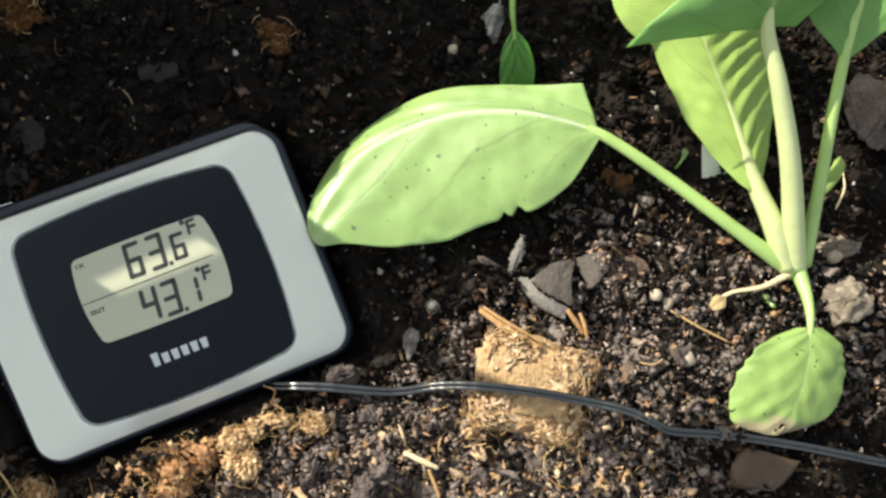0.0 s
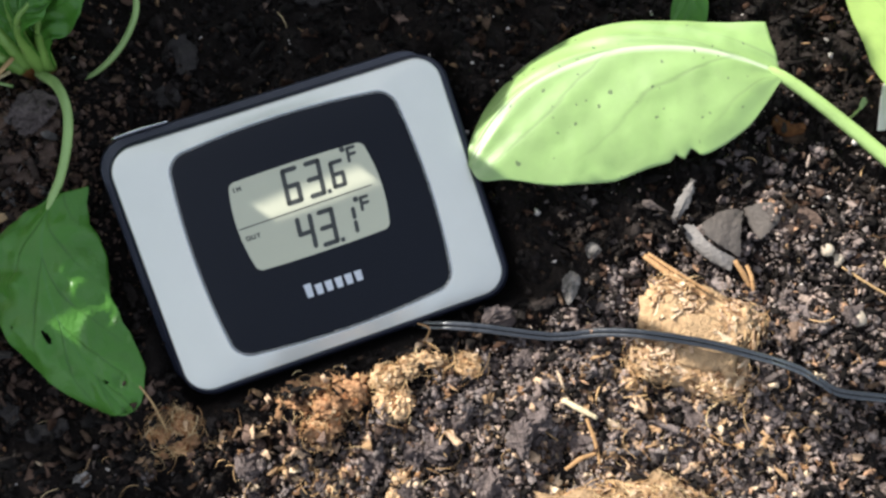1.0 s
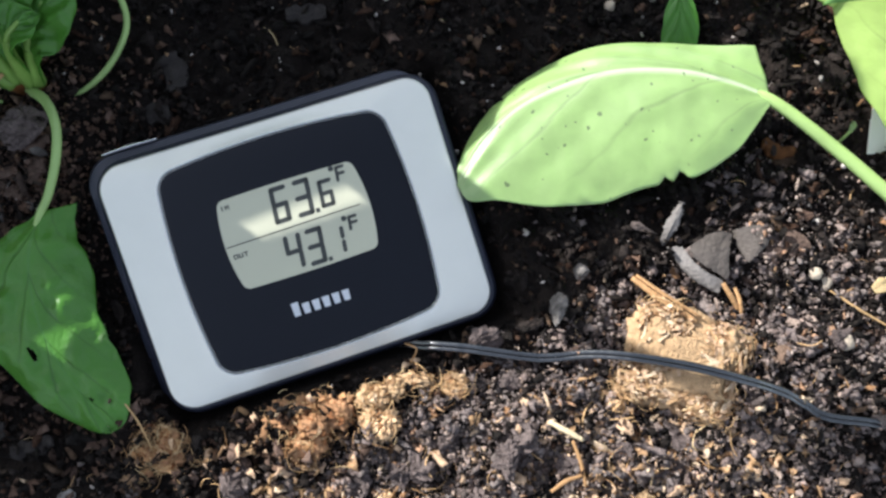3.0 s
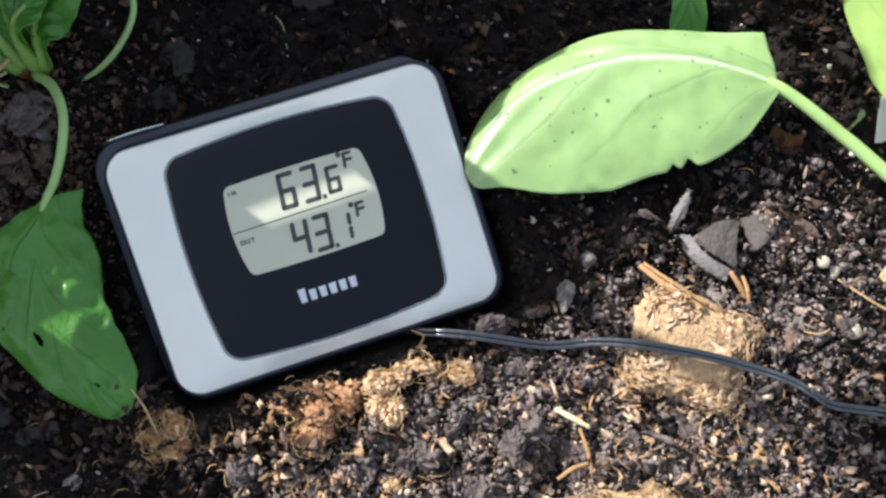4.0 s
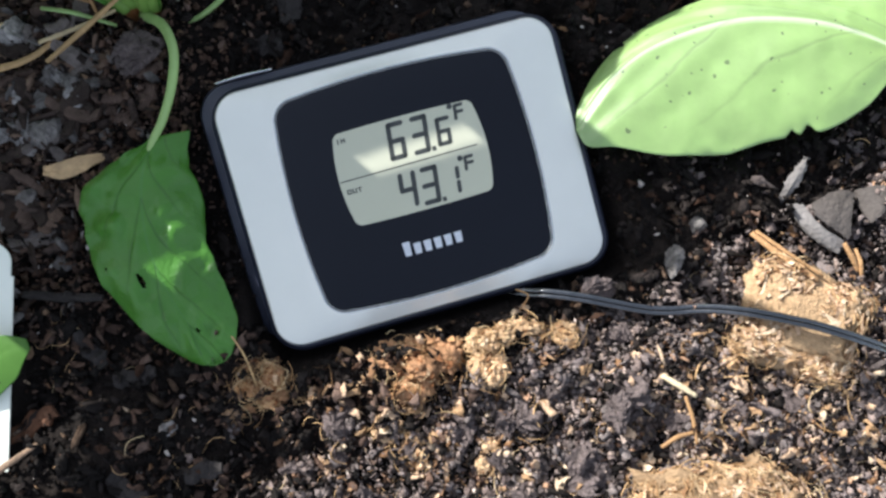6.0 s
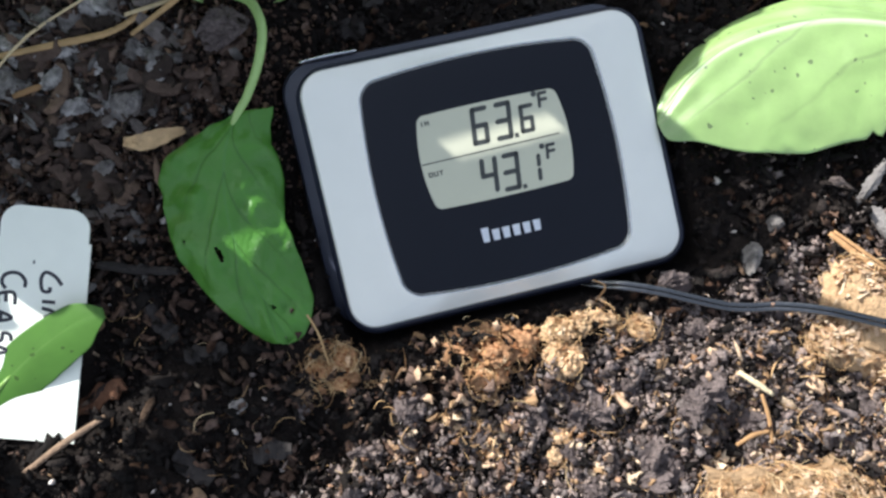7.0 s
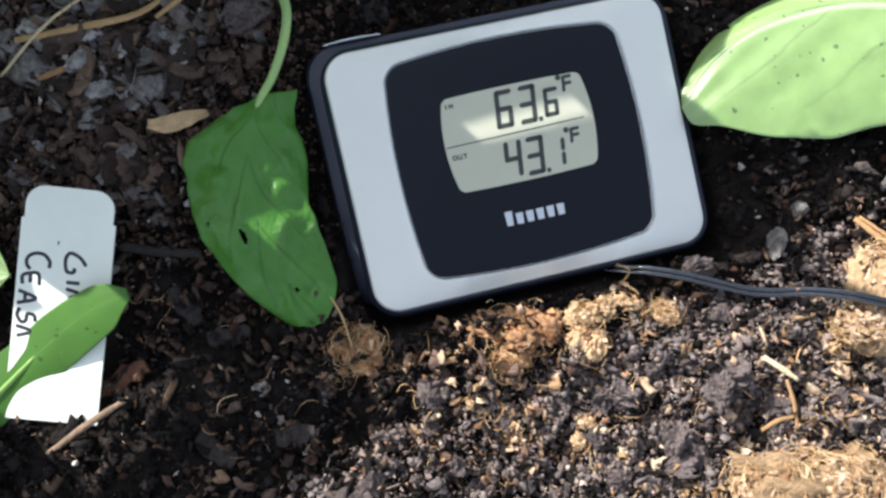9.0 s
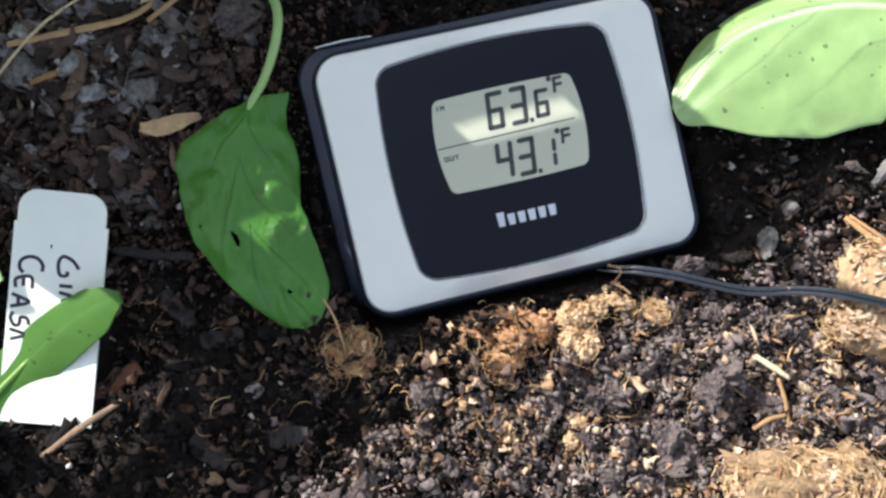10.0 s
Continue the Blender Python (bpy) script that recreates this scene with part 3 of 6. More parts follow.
        bf = np.array(bf)
    else:  # fibre: a thin bent three-sided thread
        n = 6
        for i in range(24):
            s = np.linspace(-1, 1, n)
            bend = rng.uniform(-1.1, 1.1, 3)
            c = np.c_[s, bend[0] * s * s + 0.2 * bend[2] * s**3, 0.35 * abs(bend[1]) * (1 - s * s)]
            rad = 0.04 * rng.uniform(0.5, 1.5)
            ring = [(0, rad, 0), (0, -rad * 0.6, rad * 0.8), (0, -rad * 0.6, -rad * 0.8)]
            base.append((c[:, None] + np.array(ring)[None]).reshape(-1, 3))
        bf = np.array([q for i in range(n - 1) for j in range(3) for q in ((i * 3 + j, i * 3 + (j + 1) % 3, (i + 1) * 3 + (j + 1) % 3), (i * 3 + j, (i + 1) * 3 + (j + 1) % 3, (i + 1) * 3 + j))])
    base = np.array(base)
    nv = base.shape[1]
    pick = rng.randint(0, len(base), k)
    ang = rng.uniform(0, 2 * np.pi, k)
    tilt = rng.uniform(-0.9, 0.9, k) * (0.45 if kind == "fibre" else 1.6)
    ca, sa, ct, st = np.cos(ang), np.sin(ang), np.cos(tilt), np.sin(tilt)
    q = base[pick] * r[:, None, None]
    X = q[..., 0] * ct[:, None] - q[..., 2] * st[:, None]
    Z = q[..., 0] * st[:, None] + q[..., 2] * ct[:, None]
    Y = q[..., 1]
    wx = X * ca[:, None] - Y * sa[:, None] + P[:, :1]
    wy = X * sa[:, None] + Y * ca[:, None] + P[:, 1:]
    wz = Z + (ground_z(P[:, 0], P[:, 1]) + heap * rng.rand(k) ** 2 + r * (0.5 - sink) * (0.4 if kind == "fibre" else 1))[:, None]
    V = np.stack([wx, wy, wz], -1).reshape(-1, 3)
    F = (bf[None] + (np.arange(k) * nv)[:, None, None]).reshape(-1, 3)
    me = bpy.data.meshes.new(name)
    me.vertices.add(len(V))
    me.vertices.foreach_set("co", V.ravel())
    me.loops.add(F.size)
    me.loops.foreach_set("vertex_index", F.ravel())
    me.polygons.add(len(F))
    me.polygons.foreach_set("loop_start", np.arange(0, F.size, 3))
    me.update(calc_edges=True)
    me.validate()
    me.materials.append(material)
    return tagged(new(name, me), label, category, kind="stuff")


# ---- the ground: one sheet, fine where the camera hangs over it ----
def spread(lo, hi, step):
    core = np.arange(lo, hi + step / 2, step)
    out = step * np.cumsum(1.32 ** np.arange(1, 47))
    return np.r_[(lo - out)[::-1], core, hi + out]


gx, gy = spread(-0.22, 0.22, 0.0009), spread(-0.14, 0.13, 0.0009)
GX, GY = np.meshgrid(gx, gy)
GZ = ground_z(GX, GY)
nx, ny = len(gx), len(gy)
I = np.arange(nx * ny).reshape(ny, nx)
quads = np.stack([I[:-1, :-1], I[:-1, 1:], I[1:, 1:], I[1:, :-1]], -1).reshape(-1, 4)
me = bpy.data.meshes.new("ground")
me.vertices.add(nx * ny)
me.vertices.foreach_set("co", np.stack([GX, GY, GZ], -1).ravel())
me.loops.add(quads.size)
me.loops.foreach_set("vertex_index", quads.ravel())
me.polygons.add(len(quads))
me.polygons.foreach_set("loop_start", np.arange(0, quads.size, 4))
me.polygons.foreach_set("use_smooth", [True] * len(quads))
me.update(calc_edges=True)
me.materials.append(SOIL)
tagged(new("ground", me), "dark damp potting soil of a garden bed", "soil", kind="structure")


# ---- thermometer ----
def rounded(w, h, r, n=8, bow=0.0, bow_y=None):
    """Outline of a rounded rectangle (half sizes w, h), its sides bowed outwards."""
    bow_y = bow if bow_y is None else bow_y
    pts = []
    for cx, cy, a0 in ((w - r, h - r, 0), (-w + r, h - r, 90), (-w + r, -h + r, 180), (w - r, -h + r, 270)):
        pts += [(cx + r * math.cos(radians(a0 + 90 * i / n)), cy + r * math.sin(radians(a0 + 90 * i / n))) for i in range(n + 1)]
    full = []
    for (x0, y0), (x1, y1) in zip(pts, pts[1:] + pts[:1]):
        m = 8 if math.hypot(x1 - x0, y1 - y0) > r else 1
        full += [(x0 + (x1 - x0) * i / m, y0 + (y1 - y0) * i / m) for i in range(m)]
    return [(x + math.copysign(bow, x) * max(0, 1 - (y / h) ** 2), y + math.copysign(bow_y, y) * max(0, 1 - (x / w) ** 2)) for x, y in full]


def shifted(o, dx, dy):
    return [(x + dx, y + dy) for x, y in o]


def stack(name, levels, material, cap=True):
    """Solid from outlines at heights, all with the same number of points."""
    bm = bmesh.new()
    rings = [[bm.verts.new((x, y, z)) for x, y in o] for o, z in levels]
    n = len(rings[0])
    for a, b in zip(rings, rings[1:]):
        for i in range(n):
            bm.faces.new((a[i], a[(i + 1) % n], b[(i + 1) % n], b[i]))
    if cap:
        bm.faces.new(rings[0][::-1])
        bm.faces.new(rings[-1])
    me = from_bm(bm, name, material, True)
    me.set_sharp_from_angle(angle=radians(35))
    return me


def bars(name, boxes, z, thick, material):
    """Flat printed strokes: outlines with a little height."""
    bm = bmesh.new()
    for quad in boxes:
        lo = [bm.verts.new((x, y, z)) for x, y in quad]
        hi = [bm.verts.new((x, y, z + thick)) for x, y in quad]
        bm.faces.new(hi)
        bm.faces.new(lo[::-1])
        for i in range(len(quad)):
            bm.faces.new((lo[i], lo[(i + 1) % len(quad)], hi[(i + 1) % len(quad)], hi[i]))
    return from_bm(bm, name, material, False)


therm = thing("digital_thermometer", "silver and black digital thermometer lying face up on the soil", "thermometer")
therm.matrix_world = Matrix.Translation(FACE_C) @ Matrix((FACE_X, FACE_Y, FACE_N)).transposed().to_4x4()
W, H = 0.0492, 0.0370
part("front_case", stack("front_case", [(rounded(W - 0.0010, H - 0.0010, 0.0085), -0.0064), (rounded(W, H, 0.009), -0.0056), (rounded(W, H, 0.009), -0.0022), (rounded(W - 0.0005, H - 0.0005, 0.0086), -0.0008), (rounded(W - 0.0012, H - 0.0012, 0.008), -0.0002)], CASE), therm, "dark navy plastic front shell")
part("back_case", stack("back_case", [(shifted(rounded(W - 0.0030, H - 0.0030, 0.007), -0.0034, 0.0024), -0.0175), (shifted(rounded(W + 0.0002, H, 0.0085), -0.0035, 0.0031), -0.0160), (shifted(rounded(W + 0.0006, H + 0.0002, 0.009), -0.0030, 0.0031), -0.0105),
     (shifted(rounded(W + 0.0002, H, 0.009), -0.0026, 0.0026), -0.0078), (shifted(rounded(W - 0.0012, H - 0.0012, 0.0085), -0.0010, 0.0006), -0.0066), (rounded(W - 0.0016, H - 0.0016, 0.0085), -0.0062)], CASE_GREY), therm, "grey-blue plastic back shell")
seat = lambda w, h, r, bow=0.0, left=0.0005: shifted(rounded(w, h, r, bow=bow), -left, 0.0003)
part("bezel", stack("bezel", [(seat(0.0474, 0.0354, 0.0072), -0.0006), (seat(0.0474, 0.0354, 0.0072), 0.0001), (seat(0.0469, 0.0349, 0.0068), 0.0009), (seat(0.0457, 0.0338, 0.0062), 0.0013),
     (seat(0.0323, 0.0293, 0.0050, 0.0022, 0.0002), 0.0030), (seat(0.0322, 0.0292, 0.0050, 0.0022, 0.0002), 0.0022)], SILVER, False), therm, "silver painted front bezel")
part("bezel_edge", stack("bezel_edge", [(seat(0.03235, 0.02935, 0.0048, 0.0022, 0.0002), 0.0022), (seat(0.03225, 0.02925, 0.0048, 0.0022, 0.0002), 0.0030), (seat(0.0320, 0.0290, 0.0042, 0.0022, 0.0002), 0.0030), (seat(0.0315, 0.0285, 0.0038, 0.0022, 0.0002), 0.0020)], POLISHED, False), therm, "bright polished inner edge")
part("lens", stack("lens", [(seat(0.0316, 0.0286, 0.0038, 0.0022, 0.0002), 0.0018), (seat(0.0314, 0.0284, 0.0036, 0.0022, 0.0002), 0.0021), (seat(0.0295, 0.0265, 0.0032, 0.0020, 0.0002), 0.0024)], WINDOW), therm, "glossy black window")
lcd_edge = shifted(rounded(0.0192, 0.0127, 0.0016, bow=0.0017, bow_y=0.0004), 0.0003, 0.0051)
lcd = part("lcd_display", stack("lcd_display", [(lcd_edge, 0.0020), (lcd_edge, 0.00255)], LCD), therm, "grey-green liquid crystal display")

SEGS = {"6": "acdefg", "3": "abcdg", "4": "bcfg", "1": "bc", "F": "aefg"}
SLANT, ON_LCD = 0.11, 0.00255


def digit(ch, x, y, w, h, t):
    """Seven-segment figure with its lower left corner at x, y."""
    g = t * 0.09
    box = {"a": (0, h - t, w, h), "d": (0, 0, w, t), "g": (0, h / 2 - t / 2, w, h / 2 + t / 2), "f": (0, h / 2, t, h), "e": (0, 0, t, h / 2), "b": (w - t, h / 2, w, h), "c": (w - t, 0, w, h / 2)}
    quads = []
    for s in SEGS[ch]:
        x0, y0, x1, y1 = box[s]
        x0, y0, x1, y1 = x0 + g, y0 + g, x1 - g, y1 - g
        k = t * 0.3
        o = [(x0 + k, y0), (x1 - k, y0), (x1, y0 + k), (x1, y1 - k), (x1 - k, y1), (x0 + k, y1), (x0, y1 - k), (x0, y0 + k)]
        quads.append([(x + a + SLANT * b, y + b) for a, b in o])
    part("figure", bars("figure", quads, ON_LCD, 0.00006, SEGMENT), lcd)


for ch, x, y, w, h, t in (("6", -0.0058, 0.0068, 0.0051, 0.0105, 0.0016), ("3", 0.0009, 0.0067, 0.0050, 0.0106, 0.0016), ("6", 0.0078, 0.0073, 0.0043, 0.0080, 0.0014), ("F", 0.0140, 0.0131, 0.0030, 0.0046, 0.0011),
                          ("4", -0.0062, -0.0066, 0.0052, 0.0100, 0.0016), ("3", 0.0000, -0.0072, 0.0051, 0.0106, 0.0016), ("1", 0.0070, -0.0062, 0.0042, 0.0076, 0.0014), ("F", 0.0132, -0.0009, 0.0030, 0.0044, 0.0011)):
    digit(ch, x, y, w, h, t)
for x, y in ((0.0062, 0.0068), (0.0054, -0.0072)):
    part("decimal_point", bars("decimal_point", [[(x, y), (x + 0.0011, y), (x + 0.0011, y + 0.0012), (x, y + 0.0012)]], ON_LCD, 0.00006, SEGMENT), lcd)
for x, y in ((0.0136, 0.0173), (0.0128, 0.0030)):
    o = [(x + 0.0008 * math.cos(a * math.pi / 4), y + 0.0008 * math.sin(a * math.pi / 4)) for a in range(8)]
    part("degree_mark", bars("degree_mark", [o], ON_LCD, 0.00006, SEGMENT), lcd)
part("divider", bars("divider", [[(-0.0203, 0.0048), (0.0184, 0.0053), (0.0184, 0.0056), (-0.0203, 0.0051)]], ON_LCD, 0.00006, SEGMENT), lcd)
# small words: strokes as x0, y0, x1, y1 on a grid of one letter
SMALL = {"I": ((0.4, 0, 0.7, 1),), "N": ((0, 0, 0.28, 1), (0.72, 0, 1, 1), (0.28, 0.4, 0.72, 0.75)), "O": ((0, 0, 0.28, 1), (0.72, 0, 1, 1), (0.28, 0, 0.72, 0.22), (0.28, 0.78, 0.72, 1)),
         "U": ((0, 0, 0.28, 1), (0.72, 0, 1, 1), (0.28, 0, 0.72, 0.22)), "T": ((0, 0.78, 1, 1), (0.36, 0, 0.64, 0.78))}
for word, x0, y0 in (("IN", -0.0187, 0.0150), ("OUT", -0.0192, 0.0013)):
    for i, ch in enumerate(word):
        part("small_letter", bars("small_letter", [[(x0 + 0.00145 * i + 0.0012 * a, y0 + 0.0013 * b) for a, b in ((p, q), (r, q), (r, v), (p, v))] for p, q, r, v in SMALL[ch]], ON_LCD, 0.00006, SEGMENT), lcd)
# maker's mark as plain strokes: one tall stroke and five lower ones
for i in range(6):
    x0, top = -0.0088 + i * 0.0029, -0.0161 if i else -0.0152
    part("printed_stroke", bars("printed_stroke", [[(x0 + 0.0003, -0.0191), (x0 + 0.0020, -0.0191), (x0 + 0.0022, top), (x0 + 0.0001, top)]], 0.00241, 0.00006, PRINT), therm, "pale printed stroke")
part("back_strip", tube("back_strip", [(-0.0460, 0.0402, -0.0074), (-0.038, 0.0404, -0.0073), (-0.0300, 0.0402, -0.0073)], [0.0003, 0.0006, 0.0003], CHROME, n=12, sides=8), therm, "thin bright metal strip at the top of the back shell")

# ---- sensor cable: two black cores side by side ----
cable = thing("sensor_cable", "glossy black two-core sensor cable lying across the soil", "cable")
LINE = [(-0.0240, -0.0190, -0.0080), (-0.0150, -0.0262, -0.0060), (-0.0086, -0.0277, -0.0010), (-0.0029, -0.0277, 0.0026), (0.0068, -0.0280, 0.0044), (0.0215, -0.0292, 0.0046), (0.0296, -0.0291, 0.0050), (0.0394, -0.0276, 0.0074), (0.0505, -0.0276, 0.0114), (0.0660, -0.0292, 0.0136), (0.0800, -0.0316, 0.0124),
        (0.0949, -0.0347, 0.0074), (0.1035, -0.0381, 0.0046), (0.1102, -0.0412, 0.0044), (0.1259, -0.0424, 0.0042), (0.1470, -0.0454, 0.0042), (0.1652, -0.0488, 0.003), (0.183, -0.0521, 0.003), (0.24, -0.06, 0.002)]
kinks = spline(LINE, 620)
kinks[:, 2] += 0.00032 * lattice(kinks[:, 0], 0 * kinks[:, 0], 0.0052, 71) + 0.0001 * lattice(kinks[:, 0], 0 * kinks[:, 0], 0.0019, 72)
for off in (-0.00067, 0.00067):
    part("core", tube("core", [(x, y + off, z + (0.0002 if off > 0 else 0)) for x, y, z in kinks], [0.00068], RUBBER, n=900, sides=14), cable)


# ---- plants ----
def plant(name, label, at, category="plant"):
    return thing(name, label, category, at)


def rel(at, pts):
    return [tuple(np.subtract(p, at)) for p in pts]


# The large seedling beside the bark.
C1 = (0.1515, 0.0085, 0.002)
p1 = plant("spinach_plant", "young broad-leaved spinach plant with pale thick stalks in sunlit soil", C1)
part("stalk", tube("stalk", rel(C1, [(0.1515, 0.0075, 0.003), (0.1306, 0.0201, 0.009), (0.1084, 0.0349, 0.013), (0.0867, 0.0473, 0.0168), (0.073, 0.0515, 0.0150)]), [0.0030, 0.0022, 0.0020, 0.0017, 0.0006], STEM, flat=0.85), p1)
part("leaf_blade", blade("leaf_blade", rel(C1, [(0.0867, 0.0473, 0.0178), (0.073, 0.0515, 0.018), (0.0595, 0.0535, 0.0175), (0.0428, 0.0527, 0.0155), (0.0294, 0.0485, 0.0135), (0.0161, 0.041, 0.012), (0.0069, 0.0312, 0.0105), (0.0015, 0.0212, 0.0085), (0.0002, 0.0180, 0.0078)]),
     [0.0015, 0.0197, 0.0303, 0.0345, 0.0351, 0.0291, 0.0178, 0.0080, 0.0], [0.0158, 0.0115, 0.0100, 0.0099, 0.0094, 0.0076, 0.0060, 0.0040, 0.0], LEAF, chord=(-0.956, -0.293),
     drop_l=[0.0, 0.002, 0.003, 0.0035, 0.003, 0.002, 0.001, 0, 0], drop_r=[0.0, 0.003, 0.005, 0.006, 0.008, 0.009, 0.006, 0.002, 0], bites=((0.293, 0.09, 0.010, 1), (0.326, 0.06, 0.008, 1)), jag=0.004, ripple=0.00035, veins=0.00030, ribs=3.4, n=130, m=70, seed=2), p1, "pale sunlit green blade with a notched edge")
part("stalk", tube("stalk", rel(C1, [(0.1490, 0.0090, 0.003), (0.1425, 0.0212, 0.0100), (0.1340, 0.0357, 0.0152), (0.1247, 0.0544, 0.0222), (0.1176, 0.0682, 0.0268)]), [0.0036, 0.0034, 0.0026, 0.0014, 0.0006], STEM_PALE), p1)
part("leaf_blade", blade("leaf_blade", rel(C1, [(0.1360, 0.0312, 0.0150), (0.1332, 0.0352, 0.0170), (0.1244, 0.0541, 0.0235), (0.1175, 0.0681, 0.0275), (0.1120, 0.0808, 0.0300), (0.1010, 0.0900, 0.0310), (0.0950, 0.1080, 0.0300)]),
     [0.0008, 0.004, 0.0105, 0.0112, 0.0125, 0.0130, 0.0], [0.0008, 0.006, 0.0205, 0.0290, 0.0280, 0.0200, 0.0], LEAF_RIBBED, drop_l=[0, 0.002, 0.007, 0.0085, 0.008, 0.006, 0], drop_r=[0, 0.002, 0.008, 0.013, 0.012, 0.008, 0], bulge=0.05, veins=0.0006, ribs=15.0, smooth_left=0.15, seed=3, n=100, m=70), p1, "sunlit keeled blade with strong ribs")
part("stalk", tube("stalk", rel(C1, [(0.1525, 0.008, 0.002), (0.1415, 0.0352, 0.025), (0.132, 0.0549, 0.040), (0.1264, 0.0664, 0.0468), (0.1240, 0.0725, 0.0535)]), [0.0036, 0.0030, 0.0024, 0.0020, 0.0012], STEM_PALE), p1)
part("leaf_blade", blade("leaf_blade", rel(C1, [(0.1254, 0.0688, 0.0470), (0.1238, 0.0735, 0.0575), (0.119, 0.080, 0.061), (0.109, 0.096, 0.063), (0.095, 0.114, 0.062), (0.080, 0.130, 0.058)]),
     [0.0390, 0.031, 0.017, 0.009, 0.005, 0.0], [0.010, 0.018, 0.030, 0.034, 0.024, 0.0], LEAF_MID, drop_l=[0.000, 0.0035, 0.003, 0.003, 0.002, 0], drop_r=[0.002, 0.004, 0.006, 0.006, 0.004, 0], seed=4, chord=(-0.17, 0.985), n=80), p1)
part("stalk", tube("stalk", rel(C1, [(0.1550, 0.0100, 0.003), (0.1536, 0.0319, 0.018), (0.1523, 0.0537, 0.032), (0.1524, 0.0701, 0.042), (0.156, 0.086, 0.048)]), [0.0024, 0.0019, 0.0017, 0.0015, 0.0008], STEM), p1)
part("leaf_blade", blade("leaf_blade", rel(C1, [(0.1518, 0.0645, 0.0405), (0.1535, 0.074, 0.0445), (0.158, 0.090, 0.050), (0.168, 0.106, 0.053), (0.180, 0.120, 0.052)]),
     [0.002, 0.014, 0.020, 0.014, 0.0], [0.002, 0.010, 0.020, 0.015, 0.0], LEAF_MID, drop_l=[0, 0.002, 0.004, 0.003, 0], seed=5), p1)
part("stalk", tube("stalk", rel(C1, [(0.1530, 0.0080, 0.003), (0.1535, -0.0014, 0.007), (0.1524, -0.0102, 0.0098), (0.1508, -0.0221, 0.0086)]), [0.0026, 0.0017, 0.0010, 0.0003], STEM_MID), p1)
part("leaf_blade", blade("leaf_blade", rel(C1, [(0.1524, -0.0102, 0.010), (0.1518, -0.0150, 0.0105), (0.1508, -0.0221, 0.0102), (0.1482, -0.0310, 0.0088), (0.1450, -0.0385, 0.0068), (0.1418, -0.0425, 0.0055)]),
     [0.0040, 0.0105, 0.0133, 0.0145, 0.0118, 0.0010], [0.0040, 0.0145, 0.0190, 0.0200, 0.0160, 0.0030], LEAF_OLD, chord=(0.0, -1.0), jag=0.02, n=90, m=60, holes=((0.86, -0.05, 0.045, 0.085), (0.92, -0.16, 0.03, 0.05)), ripple=0.0009, drop_l=[0.001, 0.002, 0.003, 0.003, 0.002, 0.001], drop_r=[0.001, 0.002, 0.003, 0.003, 0.002, 0.001], seed=6, bites=((0.97, 0.5, 0.1, 1),)), p1, "old lower blade with a torn brown end")
part("root", tube("root", rel(C1, [(0.1500, 0.0070, 0.004), (0.1404, 0.0026, 0.005), (0.1317, 0.0011, 0.004), (0.127, -0.0012, 0.003)]), [0.0012, 0.0008, 0.0006, 0.0007], PALEROOT), p1, "pale dried seed leaf stalk")
part("seed_leaf", blade("seed_leaf", rel(C1, [(0.1285, -0.0008, 0.0045), (0.1265, -0.0022, 0.005), (0.1240, -0.0040, 0.004)]), [0.0006, 0.0022, 0.0012], [0.0006, 0.0024, 0.0012], TANLEAF, seed=31, n=16, m=10), p1, "withered tan seed leaf")
# the bright skin stands in for sun that the blade above blocks
part("seed_leaf", blade("seed_leaf", rel(C1, [(0.1560, 0.0290, 0.010), (0.1600, 0.0345, 0.013), (0.1635, 0.0400, 0.013), (0.1650, 0.0430, 0.011)]), [0.0006, 0.0018, 0.0018, 0.0003], [0.0006, 0.0018, 0.0018, 0.0003], LEAF_RIBBED, seed=32, n=20, m=14), p1, "small pale young leaf at the crown")

# A small drooping leaf behind it.
C2 = (0.0640, 0.115, -0.004)
p2 = plant("seedling", "small seedling leaf drooping on a thin green stalk", C2)
part("stalk", tube("stalk", rel(C2, [(0.064, 0.115, -0.005), (0.0633, 0.0990, 0.004), (0.0627, 0.0885, 0.0075), (0.0634, 0.0790, 0.008)]), [0.0012, 0.0011, 0.0010, 0.0005], STEM_DARK), p2)
part("leaf_blade", blade("leaf_blade", rel(C2, [(0.0632, 0.0825, 0.0082), (0.0636, 0.0770, 0.0078), (0.0641, 0.0700, 0.006), (0.0645, 0.0610, 0.002), (0.0645, 0.056, 0.000)]), [0.001, 0.0042, 0.0056, 0.0045, 0.0], [0.001, 0.0042, 0.0054, 0.0045, 0.0], LEAF_DEEP, seed=7), p2)

sprout = plant("sprout", "tiny bright green sprout with two seed leaves in sunlit soil", (0.1434, -0.0018, gz(0.1434, -0.0018)))
part("leaf_blade", blade("leaf_blade", [(0.0002, 0, 0.002), (-0.001, 0.0013, 0.003), (-0.0024, 0.0022, 0.0028)], [0.0003, 0.0008, 0.0002], [0.0003, 0.0008, 0.0002], LEAF, seed=33, n=12, m=8), sprout)
part("leaf_blade", blade("leaf_blade", [(0.0002, 0, 0.002), (0.0012, -0.0012, 0.003), (0.0021, -0.0018, 0.0026)], [0.0003, 0.0007, 0.0002], [0.0003, 0.0007, 0.0002], LEAF, seed=34, n=12, m=8), sprout)
part("stalk", tube("stalk", [(0, 0, -0.001), (0, 0, 0.001), (0.0001, 0, 0.0024)], [0.0003], STEM, n=8, sides=6), sprout)

